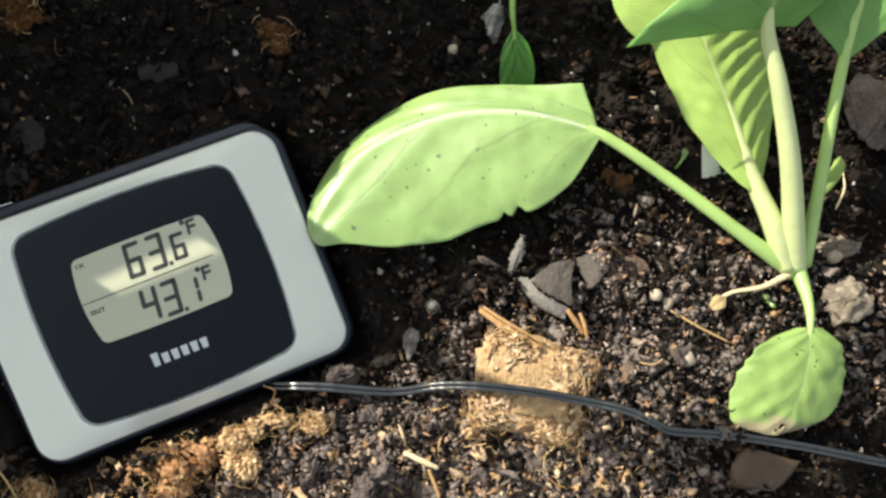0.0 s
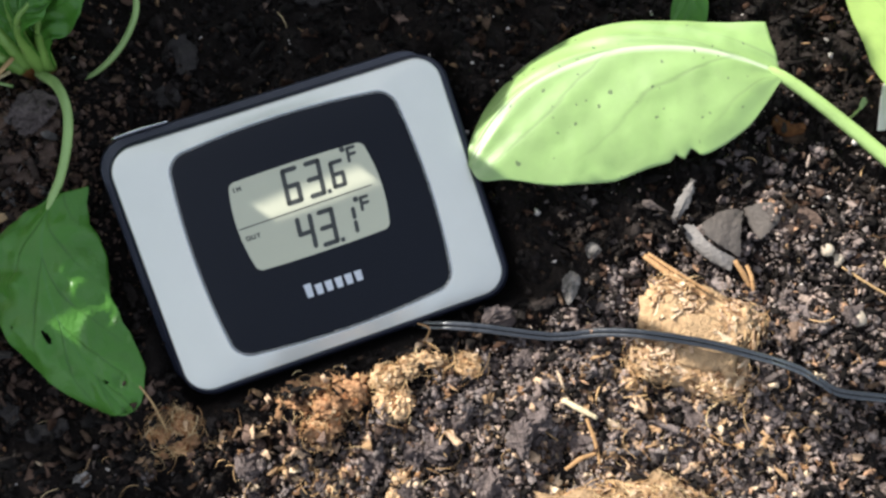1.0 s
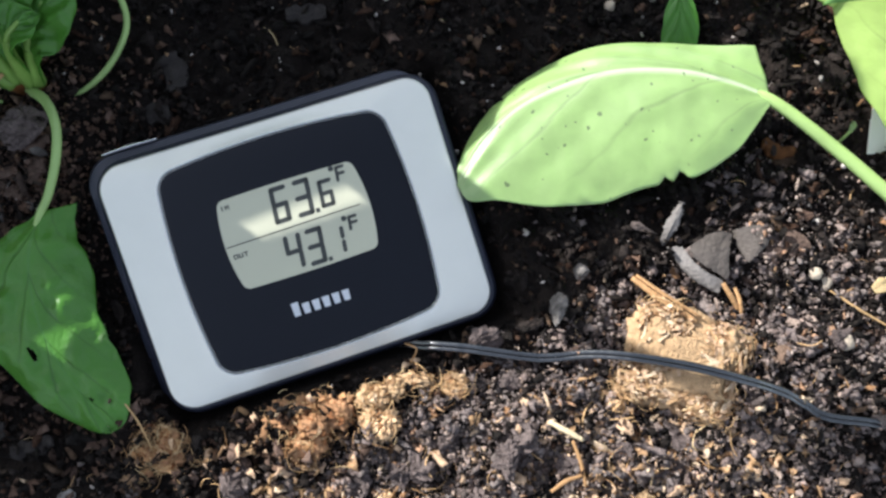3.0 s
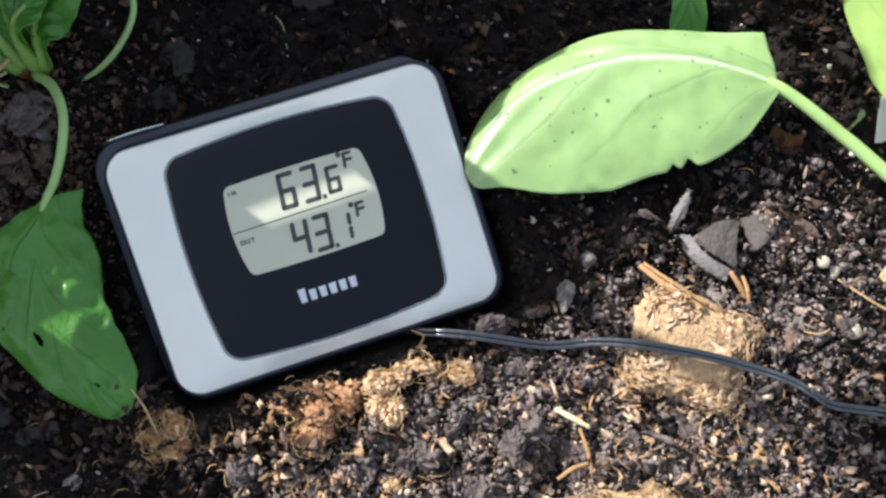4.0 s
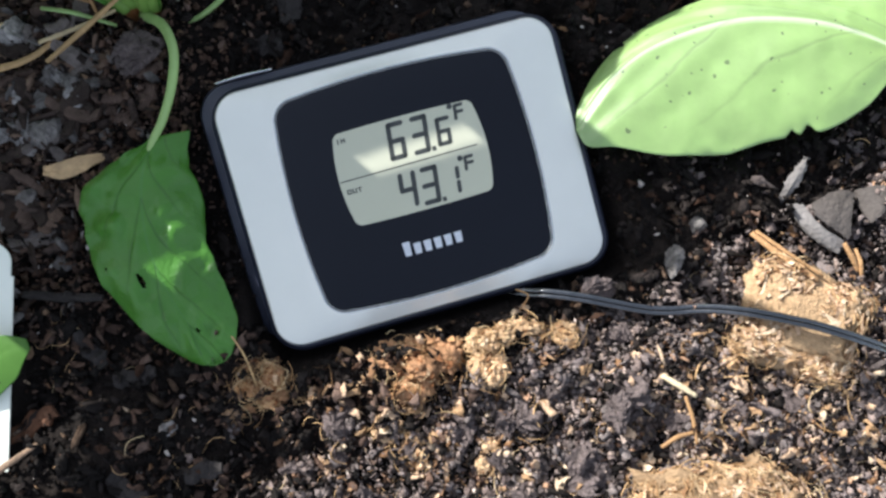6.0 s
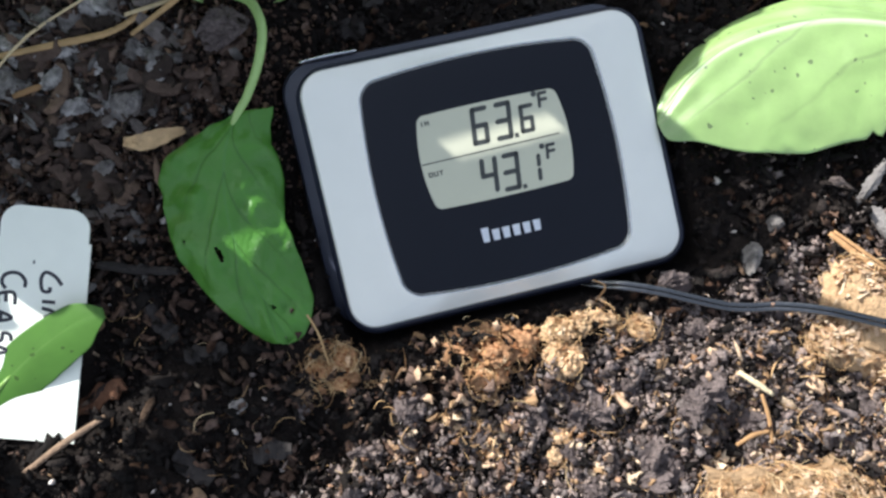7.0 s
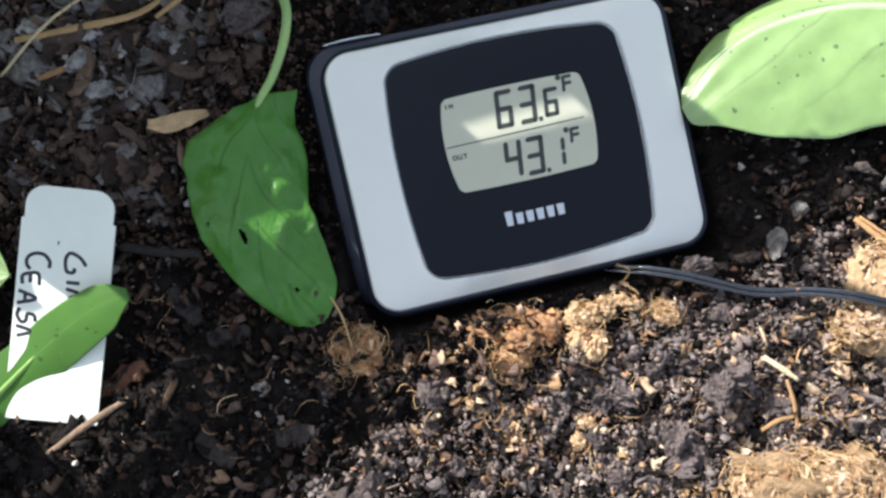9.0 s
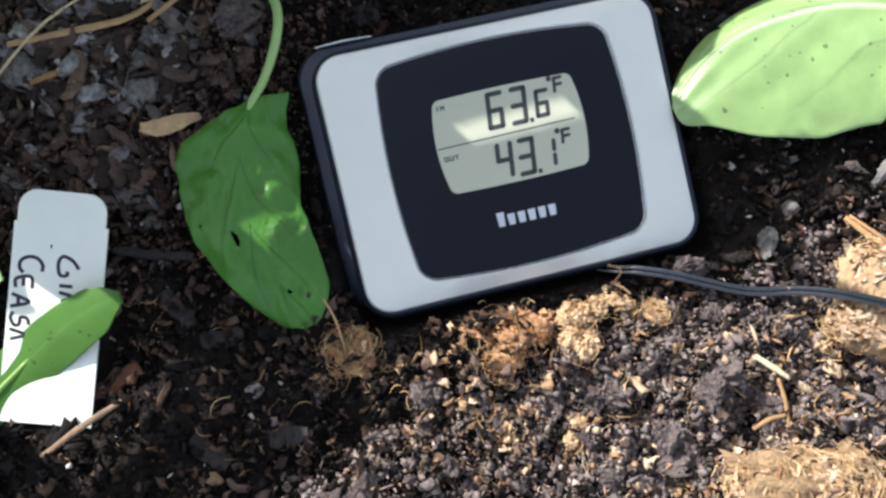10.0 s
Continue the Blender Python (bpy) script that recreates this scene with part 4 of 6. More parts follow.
sprout = plant("sprout", "thin green sprout standing in shaded soil", (0.1168, 0.0416, gz(0.1168, 0.0416)))
part("stalk", tube("stalk", [(0, 0, -0.001), (0.0002, 0.0008, 0.003), (0.0004, 0.0020, 0.007)], [0.0005, 0.0004], STEM, n=10, sides=6), sprout)
part("leaf_blade", blade("leaf_blade", [(0.0003, 0.0014, 0.006), (0.0004, 0.0030, 0.008), (0.0005, 0.0044, 0.008)], [0.0003, 0.0009, 0.0002], [0.0003, 0.0009, 0.0002], LEAF, seed=35, n=12, m=8), sprout)

# The plant whose dark leaf leans against the thermometer.
C3 = (-0.1230, 0.0400, 0.000)
p3 = plant("spinach_plant", "bushy spinach plant whose dark green leaf hangs beside the thermometer", C3)
part("stalk", tube("stalk", rel(C3, [(-0.1235, 0.0380, 0.004), (-0.1152, 0.0327, 0.012), (-0.1104, 0.0249, 0.015), (-0.1097, 0.0157, 0.0145), (-0.1114, 0.0065, 0.0125), (-0.1135, 0.000, 0.0118), (-0.1138, -0.010, 0.0125)]), [0.0016, 0.0014, 0.0013, 0.0013, 0.0012, 0.0011, 0.0004], STEM_MID), p3)
part("leaf_blade", blade("leaf_blade", rel(C3, [(-0.1130, 0.0020, 0.0116), (-0.1140, -0.0073, 0.0138), (-0.1131, -0.0177, 0.0132), (-0.1096, -0.0291, 0.0118), (-0.1034, -0.0400, 0.0092), (-0.0961, -0.0491, 0.0060), (-0.0914, -0.0549, 0.0038), (-0.0903, -0.0563, 0.0030)]),
     [0.0090, 0.0112, 0.0146, 0.0140, 0.0140, 0.0112, 0.0052, 0.0], [0.001, 0.0178, 0.0173, 0.0163, 0.0138, 0.0098, 0.0052, 0.0], LEAF_DEEP, chord=(0.37, -0.929), drop_l=[0.001, 0.003, 0.004, 0.004, 0.003, 0.002, 0.001, 0], drop_r=[0, 0.005, 0.006, 0.005, 0.004, 0.002, 0.001, 0], bulge=0.22, ripple=0.0026, veins=0.00015, ribs=5.0, seed=8, n=110, m=70, holes=((0.50, -0.33, 0.022, 0.045), (0.70, 0.10, 0.010, 0.06), (0.44, -0.80, 0.006, 0.03))), p3, "broad dark green blade")
part("stalk", tube("stalk", rel(C3, [(-0.1160, 0.0372, 0.001), (-0.1086, 0.039, 0.004), (-0.1015, 0.0441, 0.008), (-0.0966, 0.0505, 0.012), (-0.0947, 0.0562, 0.015), (-0.0959, 0.0614, 0.018), (-0.0995, 0.066, 0.021)]), [0.0003, 0.0007, 0.0009, 0.0009, 0.0009, 0.0009, 0.0008], STEM_MID), p3)
for mid, wl, wr, sd in (
    ([(-0.1205, 0.0400, 0.006), (-0.1185, 0.0430, 0.017), (-0.1160, 0.0465, 0.025), (-0.1110, 0.0540, 0.031), (-0.1030, 0.0640, 0.031)], [0.002, 0.004, 0.008, 0.010, 0.0], [0.002, 0.004, 0.008, 0.011, 0.0], 9),
    ([(-0.1240, 0.0405, 0.006), (-0.1240, 0.0450, 0.018), (-0.1235, 0.0510, 0.028), (-0.1225, 0.0620, 0.034), (-0.1190, 0.0760, 0.034)], [0.002, 0.004, 0.009, 0.012, 0.0], [0.002, 0.004, 0.009, 0.012, 0.0], 10),
    ([(-0.1265, 0.0400, 0.006), (-0.1290, 0.0440, 0.017), (-0.1330, 0.0500, 0.026), (-0.1380, 0.0600, 0.031), (-0.1430, 0.0720, 0.030)], [0.002, 0.004, 0.009, 0.011, 0.0], [0.002, 0.004, 0.009, 0.011, 0.0], 11),
    ([(-0.1280, 0.0390, 0.005), (-0.1340, 0.0410, 0.014), (-0.1410, 0.0440, 0.021), (-0.1500, 0.0500, 0.024), (-0.1590, 0.0580, 0.022)], [0.002, 0.004, 0.008, 0.009, 0.0], [0.002, 0.004, 0.008, 0.009, 0.0], 15),
    ([(-0.1225, 0.0395, 0.006), (-0.1215, 0.0420, 0.021), (-0.1190, 0.0440, 0.030), (-0.1150, 0.0470, 0.034), (-0.1105, 0.0500, 0.033)], [0.002, 0.003, 0.005, 0.006, 0.0], [0.002, 0.003, 0.005, 0.006, 0.0], 16),
):
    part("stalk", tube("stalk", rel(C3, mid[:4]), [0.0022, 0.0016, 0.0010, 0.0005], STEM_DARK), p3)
    part("stalk_base", tube("stalk_base", rel(C3, [(mid[0][0] * 0.6 - 0.1232 * 0.4, mid[0][1] * 0.6 + 0.0388 * 0.4, -0.002), mid[0], tuple(np.array(mid[0]) * 0.65 + np.array(mid[1]) * 0.35)]), [0.0017, 0.0020, 0.0013], STEM_RED, n=12), p3, "reddish brown foot of the stalk")
    part("leaf_blade", blade("leaf_blade", rel(C3, mid), wl, wr, LEAF_DEEP, seed=sd, ripple=0.0032, veins=0.0008, drop_l=[0, -0.002, -0.003, -0.002, 0], drop_r=[0, -0.002, -0.003, -0.002, 0]), p3)

# The plant at the bed's edge; its low leaves reach the name tag.
C4 = (-0.2120, -0.0700, 0.000)
p4 = plant("spinach_plant", "large spinach plant with low leaves beside a name tag", C4)
part("leaf_blade", blade("leaf_blade", rel(C4, [(-0.188, -0.116, 0.004), (-0.1735, -0.0953, 0.0034), (-0.1665, -0.0843, 0.0042), (-0.1590, -0.0748, 0.0060), (-0.1512, -0.0662, 0.0092), (-0.1428, -0.0590, 0.0122), (-0.1368, -0.0556, 0.0130)]),
     [0.002, 0.0062, 0.0070, 0.0066, 0.0060, 0.0050, 0.0012], [0.002, 0.006, 0.0068, 0.0078, 0.0080, 0.0068, 0.0016], LEAF_SMOOTH, veins=0.0, ripple=0.0001, bulge=0.03, drop_r=[0, 0.001, 0.002, 0.0022, 0.002, 0.001, 0], seed=12), p4)
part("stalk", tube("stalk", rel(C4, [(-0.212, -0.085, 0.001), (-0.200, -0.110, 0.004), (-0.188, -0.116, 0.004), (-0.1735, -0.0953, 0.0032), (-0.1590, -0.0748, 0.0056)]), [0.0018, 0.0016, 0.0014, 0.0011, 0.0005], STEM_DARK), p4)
part("leaf_blade", blade("leaf_blade", rel(C4, [(-0.207, -0.066, 0.005), (-0.197, -0.062, 0.008), (-0.187, -0.058, 0.0095), (-0.177, -0.056, 0.0095), (-0.1685, -0.0555, 0.0085)]), [0.002, 0.007, 0.012, 0.0115, 0.0], [0.002, 0.007, 0.012, 0.0115, 0.0], LEAF, seed=13), p4, "sunlit yellow-green blade")
part("stalk", tube("stalk", rel(C4, [(-0.212, -0.080, 0.000), (-0.210, -0.070, 0.003), (-0.207, -0.066, 0.005), (-0.197, -0.062, 0.008)]), [0.0018, 0.0015, 0.0012, 0.0006], STEM), p4)
AL, AC = Vector((0.85, -0.53, 0)).normalized(), Vector((0.53, 0.85, 0)).normalized()


# slits cut in the tall leaves so sun lands on the display and a low leaf: place across the light, height, half length
# and half width, slope
SUN_GAPS = ((-0.0165, 0.1146, 0.0130, 0.0018, 0.42), (-0.1380, 0.0625, 0.0105, 0.0034, -0.65))


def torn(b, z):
    return any(abs(b - b0) < hb and abs(z - z0 - k * (b - b0)) < hz for b0, z0, hb, hz, k in SUN_GAPS)


def shade_leaf(owner, at, b, half, low, top, seed, a=-0.20, via=(), material=LEAF_DEEP):
    """An unseen tall leaf on its stalk, added to cast shade, standing across the light; a, b: its place along and
    across it; its blade reaches from low to top.
    """
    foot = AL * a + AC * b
    n, m = (230, 76) if any(abs(b - t[0]) < half + t[2] and low - 0.01 < t[1] < top + 0.01 for t in SUN_GAPS) else (26, 12)
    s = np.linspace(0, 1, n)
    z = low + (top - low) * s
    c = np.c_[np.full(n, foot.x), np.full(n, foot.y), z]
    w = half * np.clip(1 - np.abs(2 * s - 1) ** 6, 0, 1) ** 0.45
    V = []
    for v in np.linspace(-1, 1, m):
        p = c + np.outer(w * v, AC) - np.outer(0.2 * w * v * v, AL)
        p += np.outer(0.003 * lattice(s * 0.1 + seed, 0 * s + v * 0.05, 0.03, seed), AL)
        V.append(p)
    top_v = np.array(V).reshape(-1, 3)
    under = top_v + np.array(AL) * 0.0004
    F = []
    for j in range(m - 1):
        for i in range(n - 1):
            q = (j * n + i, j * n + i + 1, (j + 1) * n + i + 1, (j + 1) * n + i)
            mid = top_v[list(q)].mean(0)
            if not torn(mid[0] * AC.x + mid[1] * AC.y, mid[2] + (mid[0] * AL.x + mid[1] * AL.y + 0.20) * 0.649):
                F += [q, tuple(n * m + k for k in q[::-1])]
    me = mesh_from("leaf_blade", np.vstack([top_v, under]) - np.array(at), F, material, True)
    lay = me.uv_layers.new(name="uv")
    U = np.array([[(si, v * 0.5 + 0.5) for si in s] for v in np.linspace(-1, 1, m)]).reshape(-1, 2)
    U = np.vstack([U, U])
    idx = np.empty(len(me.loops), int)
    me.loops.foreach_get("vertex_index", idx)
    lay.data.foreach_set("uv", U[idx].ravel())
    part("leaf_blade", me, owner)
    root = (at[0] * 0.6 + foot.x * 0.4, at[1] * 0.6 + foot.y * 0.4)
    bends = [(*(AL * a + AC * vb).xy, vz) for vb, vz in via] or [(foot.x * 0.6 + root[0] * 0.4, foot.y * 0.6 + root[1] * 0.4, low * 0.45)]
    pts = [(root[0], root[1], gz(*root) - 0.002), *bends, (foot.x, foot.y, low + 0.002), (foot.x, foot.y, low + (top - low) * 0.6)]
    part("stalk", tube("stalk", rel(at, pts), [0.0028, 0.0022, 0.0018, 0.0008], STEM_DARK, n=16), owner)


# an unseen row of tall plants added between the sun and the bed: heights and gaps are set so their shadow lies over the
# thermometer and sun hits chosen spots
SHADE_ROW = (
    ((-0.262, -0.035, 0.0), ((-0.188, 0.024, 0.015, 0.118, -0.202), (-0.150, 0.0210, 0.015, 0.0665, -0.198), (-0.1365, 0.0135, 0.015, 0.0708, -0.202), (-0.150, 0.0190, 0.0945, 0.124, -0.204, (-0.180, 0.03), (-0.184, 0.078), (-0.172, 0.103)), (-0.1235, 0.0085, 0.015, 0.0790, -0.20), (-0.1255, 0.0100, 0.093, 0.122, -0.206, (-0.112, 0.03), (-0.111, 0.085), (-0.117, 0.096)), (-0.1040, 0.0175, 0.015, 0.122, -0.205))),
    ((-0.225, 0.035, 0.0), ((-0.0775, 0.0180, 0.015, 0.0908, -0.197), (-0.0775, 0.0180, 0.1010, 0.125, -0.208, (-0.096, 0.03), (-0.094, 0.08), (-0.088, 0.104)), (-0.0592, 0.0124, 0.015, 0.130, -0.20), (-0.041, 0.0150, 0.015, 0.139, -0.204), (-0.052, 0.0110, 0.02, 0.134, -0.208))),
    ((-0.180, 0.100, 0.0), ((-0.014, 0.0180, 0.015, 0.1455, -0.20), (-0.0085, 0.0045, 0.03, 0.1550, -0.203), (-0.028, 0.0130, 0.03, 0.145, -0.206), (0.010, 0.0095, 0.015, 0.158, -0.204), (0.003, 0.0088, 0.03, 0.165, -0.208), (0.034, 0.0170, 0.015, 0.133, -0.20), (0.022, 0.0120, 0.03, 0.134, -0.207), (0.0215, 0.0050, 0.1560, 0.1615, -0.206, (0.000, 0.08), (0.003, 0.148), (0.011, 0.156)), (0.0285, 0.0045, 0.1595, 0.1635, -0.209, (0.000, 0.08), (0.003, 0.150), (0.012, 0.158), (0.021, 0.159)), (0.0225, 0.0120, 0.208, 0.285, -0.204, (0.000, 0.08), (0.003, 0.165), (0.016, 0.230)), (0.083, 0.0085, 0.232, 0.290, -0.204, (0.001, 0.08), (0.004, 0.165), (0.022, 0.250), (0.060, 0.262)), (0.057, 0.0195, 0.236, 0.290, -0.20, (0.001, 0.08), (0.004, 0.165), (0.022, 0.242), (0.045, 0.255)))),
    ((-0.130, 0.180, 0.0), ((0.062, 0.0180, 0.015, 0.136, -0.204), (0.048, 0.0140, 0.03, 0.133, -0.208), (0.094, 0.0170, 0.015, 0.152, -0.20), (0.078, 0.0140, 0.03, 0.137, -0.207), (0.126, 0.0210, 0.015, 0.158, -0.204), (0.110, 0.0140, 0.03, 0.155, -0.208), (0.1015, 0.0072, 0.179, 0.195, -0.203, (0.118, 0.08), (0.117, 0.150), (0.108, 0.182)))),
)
for k, (foot_at, leaves) in enumerate(SHADE_ROW):
    tall = plant("spinach_plant", "unseen leafy plant added to cast shade over the bed", foot_at)
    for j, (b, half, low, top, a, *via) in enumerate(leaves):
        shade_leaf(tall, foot_at, b, half, low, top, 20 + 10 * k + j, a, via)


# ---- plant tags ----
def tag_mesh(w, l, neck, th):
    k, r = w * 0.94, w * 0.42
    arc = [(k - r + r * math.cos(a), l - r + r * math.sin(a)) for a in (i * math.pi / 16 for i in range(9))]
    o = [(-w, -l), (w, -l), (w, neck), (k, neck)] + arc + [(-x, y) for x, y in arc[::-1]] + [(-k, neck), (-w, neck)]
    return stack("tag", [(o, 0), (o, th)], TAGW)


tag = thing("plant_tag", "white plastic plant tag with handwriting, its foot in the soil", "plant tag")
t_top, t_bot = Vector((-0.1560, -0.0312, 0.0130)), Vector((-0.1530, -0.0905, 0.0015))
ty = (t_top - t_bot).normalized()
tx = ty.cross(Vector((0.03, 0, 1))).normalized()
tn = tx.cross(ty).normalized()
tag.matrix_world = Matrix.Translation((t_top + t_bot) / 2) @ Matrix((tx, ty, tn)).transposed().to_4x4()
TL = (t_top - t_bot).length / 2
part("plate", tag_mesh(0.0118, TL, TL - 0.0085, 0.0007), tag)


def stroke(name, pts, r, owner, z):
    part(name, tube(name, [(x, y, z) for x, y in pts], [r], INK, n=max(6, 4 * len(pts)), sides=6, flat=0.15), owner)


# handwriting that runs down the tag, in millimetres from its middle
WORDS = (
    [(-3.8, 9.2), (-3.8, 10.9), (-5.3, 12.5), (-7.5, 12.7), (-9.3, 11.6), (-9.5, 9.8), (-8.5, 8.5)],
    [(-10.1, 4.6), (-10.1, 6.9), (-6.5, 7.6), (-5.9, 4.6)], [(-8.3, 7.2), (-8.2, 5.1)],
    [(-10.9, 2.9), (-6.4, 1.1), (-11.0, -0.4)], [(-9.2, 2.2), (-9.1, 0.1)],
    [(-10.2, -1.7), (-10.8, -3.3), (-9.7, -5.1), (-8.5, -4.8), (-8.2, -3.0), (-6.5, -3.3), (-6.1, -4.8)],
    [(-10.8, -6.2), (-6.8, -7.4), (-10.4, -8.8)],
    [(5.4, 10.6), (3.7, 12.6), (1.3, 13.6), (0.2, 12.3), (0.2, 10.3), (0.8, 8.7), (2.4, 8.7), (2.5, 9.8)],
    [(0.8, 6.0), (4.1, 6.0)], [(0.9, 4.3), (4.1, 3.4), (1.6, 1.9)], [(-2.2, 15.9), (-1.8, 15.9)])
for line in WORDS:
    stroke("letter", [(x / 1000, y / 1000) for x, y in line], 0.00046, tag, 0.00075)

tag2 = thing("plant_tag", "bluish white plastic plant tag half hidden behind leaves", "plant tag", (0.1285, 0.0455, 0.003))
tag2.rotation_euler = (radians(25), 0, radians(8))
part("plate", tag_mesh(0.0050, 0.0075, 0.003, 0.0007), tag2)

# ---- clods of coir ----
def clod(label, at, size, material, seed, fibres, rough=0.25, turn=0.0, blocky=0.85, strands=0, pieces=1):
    z = gz(at[0], at[1])
    ob = thing("coir_clod", label, "coir clod", (at[0], at[1], z + size[2] * 0.45))
    ob.rotation_euler = (0, 0, radians(turn))
    rng = np.random.RandomState(seed)
    bm = bmesh.new()
    off = Vector((seed * 3.1, seed * 1.7, seed * 0.9))
    # one firm lump, or a loose heap of torn ones
    heap = [(np.zeros(3), 1.0)] if pieces == 1 else [(rng.uniform(-0.72, 0.72, 3) * size * [1, 1, 0.5], rng.uniform(0.26, 0.55)) for _ in range(pieces)]
    for n_lump, (mid, scale) in enumerate(heap):
        made = bmesh.ops.create_icosphere(bm, subdivisions=5 if pieces == 1 else 4, radius=1)
        off = Vector((seed * 3.1 + n_lump * 5, seed * 1.7, seed * 0.9))
        squash = rng.uniform(0.6, 1.4, 3) if pieces > 1 else np.ones(3)
        for v in made["verts"]:
            d = v.co.normalized()
            k = 0.86 * (1 + rough * 0.9 * noise.noise(d * 1.8 + off) + rough * 0.8 * noise.noise(d * 4.5 + off) + rough * 0.6 * noise.noise(d * 11 + off) + rough * 0.4 * noise.noise(d * 24 + off))
            v.co = Vector([math.copysign(abs(c) ** blocky, c) * k * q * scale * w + o for c, q, w, o in zip(d, size, squash, mid)])
    body = part("lump", from_bm(bm, "lump", material), ob)
    if pieces > 1:
        tagged(body, kind="stuff")
    # torn scraps standing off its skin
    SV, SF = [], []
    for _ in range(int(fibres * (0.7 if pieces == 1 else 0.34))):
        d = rng.randn(3)
        d[2] = abs(d[2])
        d /= np.linalg.norm(d)
        mid, scale = heap[rng.randint(len(heap))]
        p = mid + np.sign(d) * np.abs(d) ** blocky * np.array(size) * scale * rng.uniform(0.72, 0.98 if pieces == 1 else 1.08)
        g = rng.randn(3)
        g -= d * (g @ d) * (0.92 if pieces == 1 else 0.35)
        g /= np.linalg.norm(g)
        h = np.cross(g, d)
        ln, wd = rng.uniform(0.0008, 0.0030) * (1 if pieces == 1 else 0.55), rng.uniform(0.0003, 0.0009) * (1 if pieces == 1 else 1.25)
        base = len(SV)
        for i in range(4):
            for j in (-1, 1):
                q = p + g * ln * (i / 1.5 - 1) + h * wd * j * rng.uniform(0.4, 1.1) + d * rng.uniform(-0.0003, 0.0005)
                SV += [q, q - d * 0.00018]
        for i in range(3):
            o = base + i * 4
            SF += [(o, o + 2, o + 6, o + 4), (o + 1, o + 5, o + 7, o + 3), (o, o + 4, o + 5, o + 1), (o + 2, o + 3, o + 7, o + 6)]
        SF += [(base, base + 1, base + 3, base + 2), (base + 12, base + 14, base + 15, base + 13)]
    tagged(part("coir_scrap", mesh_from("coir_scrap", SV, SF, RUST if material is RUST else ORANGEBIT if material is COIR_RED else CREAMBIT if pieces > 1 else PALEBIT), ob), kind="stuff")
    V, F = [], []
    for i in range(int(fibres * (0.22 if pieces == 1 else 0.3)) + strands):
        d = rng.randn(3)
        d[2] = abs(d[2])
        d /= np.linalg.norm(d)
        mid, scale = heap[rng.randint(len(heap))]
        p = mid + np.sign(d) * np.abs(d) ** blocky * np.array(size) * scale * rng.uniform(0.8, 1.12 if pieces == 1 else 1.8) * [1, 1, 1 if pieces == 1 else 0.7]
        g = rng.randn(3)
        g -= d * (g @ d) * rng.uniform(0.55, 1)
        g /= np.linalg.norm(g)
        ln, r = rng.uniform(0.0012, 0.0062) * (1.7 if i < strands else 1), rng.uniform(0.00004, 0.00013)
        h = np.cross(g, d)
        curl = rng.uniform(-0.5, 0.5)
        base = len(V)
        for k in range(5):
            q = (k / 4 - 0.5) * ln
            c = p + g * q + h * curl * q * q / ln * 4 * 0.5 + d * (0.0003 - 0.6 * q * q / ln)
            V += [c + h * r, c - h * r, c + d * r * 1.5]
        for k in range(4):
            for j in range(3):
                F.append((base + k * 3 + j, base + k * 3 + (j + 1) % 3, base + k * 3 + 3 + (j + 1) % 3, base + k * 3 + 3 + j))
    tagged(part("fibre_fuzz", mesh_from("fibre_fuzz", V, F, FIBRE), ob), kind="stuff")
    return ob


clod("pale tan clod of coconut coir under the cable", (0.0675, -0.0280), (0.0180, 0.0152, 0.0072), COIR, 41, 1100, 0.30, turn=-18, blocky=0.44, strands=40)
clod("large brown fibrous coir clod in the sunlit soil", (0.050, -0.0810), (0.026, 0.0125, 0.009), COIR_BROWN, 42, 1000, 0.42, turn=8, strands=420)
clod("reddish brown ragged tuft of coir", (-0.0353, -0.0530), (0.0105, 0.0085, 0.0050), COIR_RED, 43, 420, 0.6, strands=60, pieces=9)
clod("pale cream ragged tuft of coir below the thermometer", (-0.0185, -0.0450), (0.0070, 0.0085, 0.0046), CREAM, 44, 360, 0.6, strands=60, pieces=8)
clod("loose tan coir threads near the cable", (-0.0035, -0.0390), (0.0095, 0.0065, 0.0030), CREAM, 45, 220, 0.6, strands=90, pieces=6)
clod("brown tuft of loose coir fibres in shade", (-0.0765, -0.0630), (0.0110, 0.0075, 0.0040), COIR_RED, 147, 420, 0.6, strands=300, pieces=9, turn=-20)
clod("small tan crumb of coir on soil", (-0.0388, -0.0710), (0.0080, 0.0035, 0.0028), CREAM, 47, 160, 0.5, turn=-15, pieces=6)
clod("small tan crumb of coir on soil", (-0.0345, -0.0765), (0.0050, 0.0032, 0.0028), CREAM, 48, 120, 0.5, pieces=5)
clod("small tan crumb of coir on soil", (-0.0150, -0.0735), (0.0034, 0.0052, 0.0028), CREAM, 49, 120, 0.5, pieces=5)
clod("small tan crumb of coir on soil", (0.0330, -0.0735), (0.0060, 0.0040, 0.0040), CREAM, 61, 170, 0.5, pieces=6, strands=20)
clod("small tan crumb of coir on soil", (0.0118, -0.0840), (0.0070, 0.0032, 0.0030), CREAM, 62, 140, 0.5, pieces=5)
clod("tan coir crumbled from the clod by the cable", (0.0480, -0.0380), (0.0055, 0.0045, 0.0035), CREAM, 63, 170, 0.5, pieces=6, strands=40)
clod("rusty clump of coir in shade", (-0.0950, 0.0900), (0.0120, 0.0090, 0.0050), RUST, 50, 300, 0.6, pieces=9)
clod("rusty clump of coir in shade", (-0.0129, 0.0821), (0.0075, 0.0055, 0.0040), RUST, 51, 200, 0.6, pieces=7)

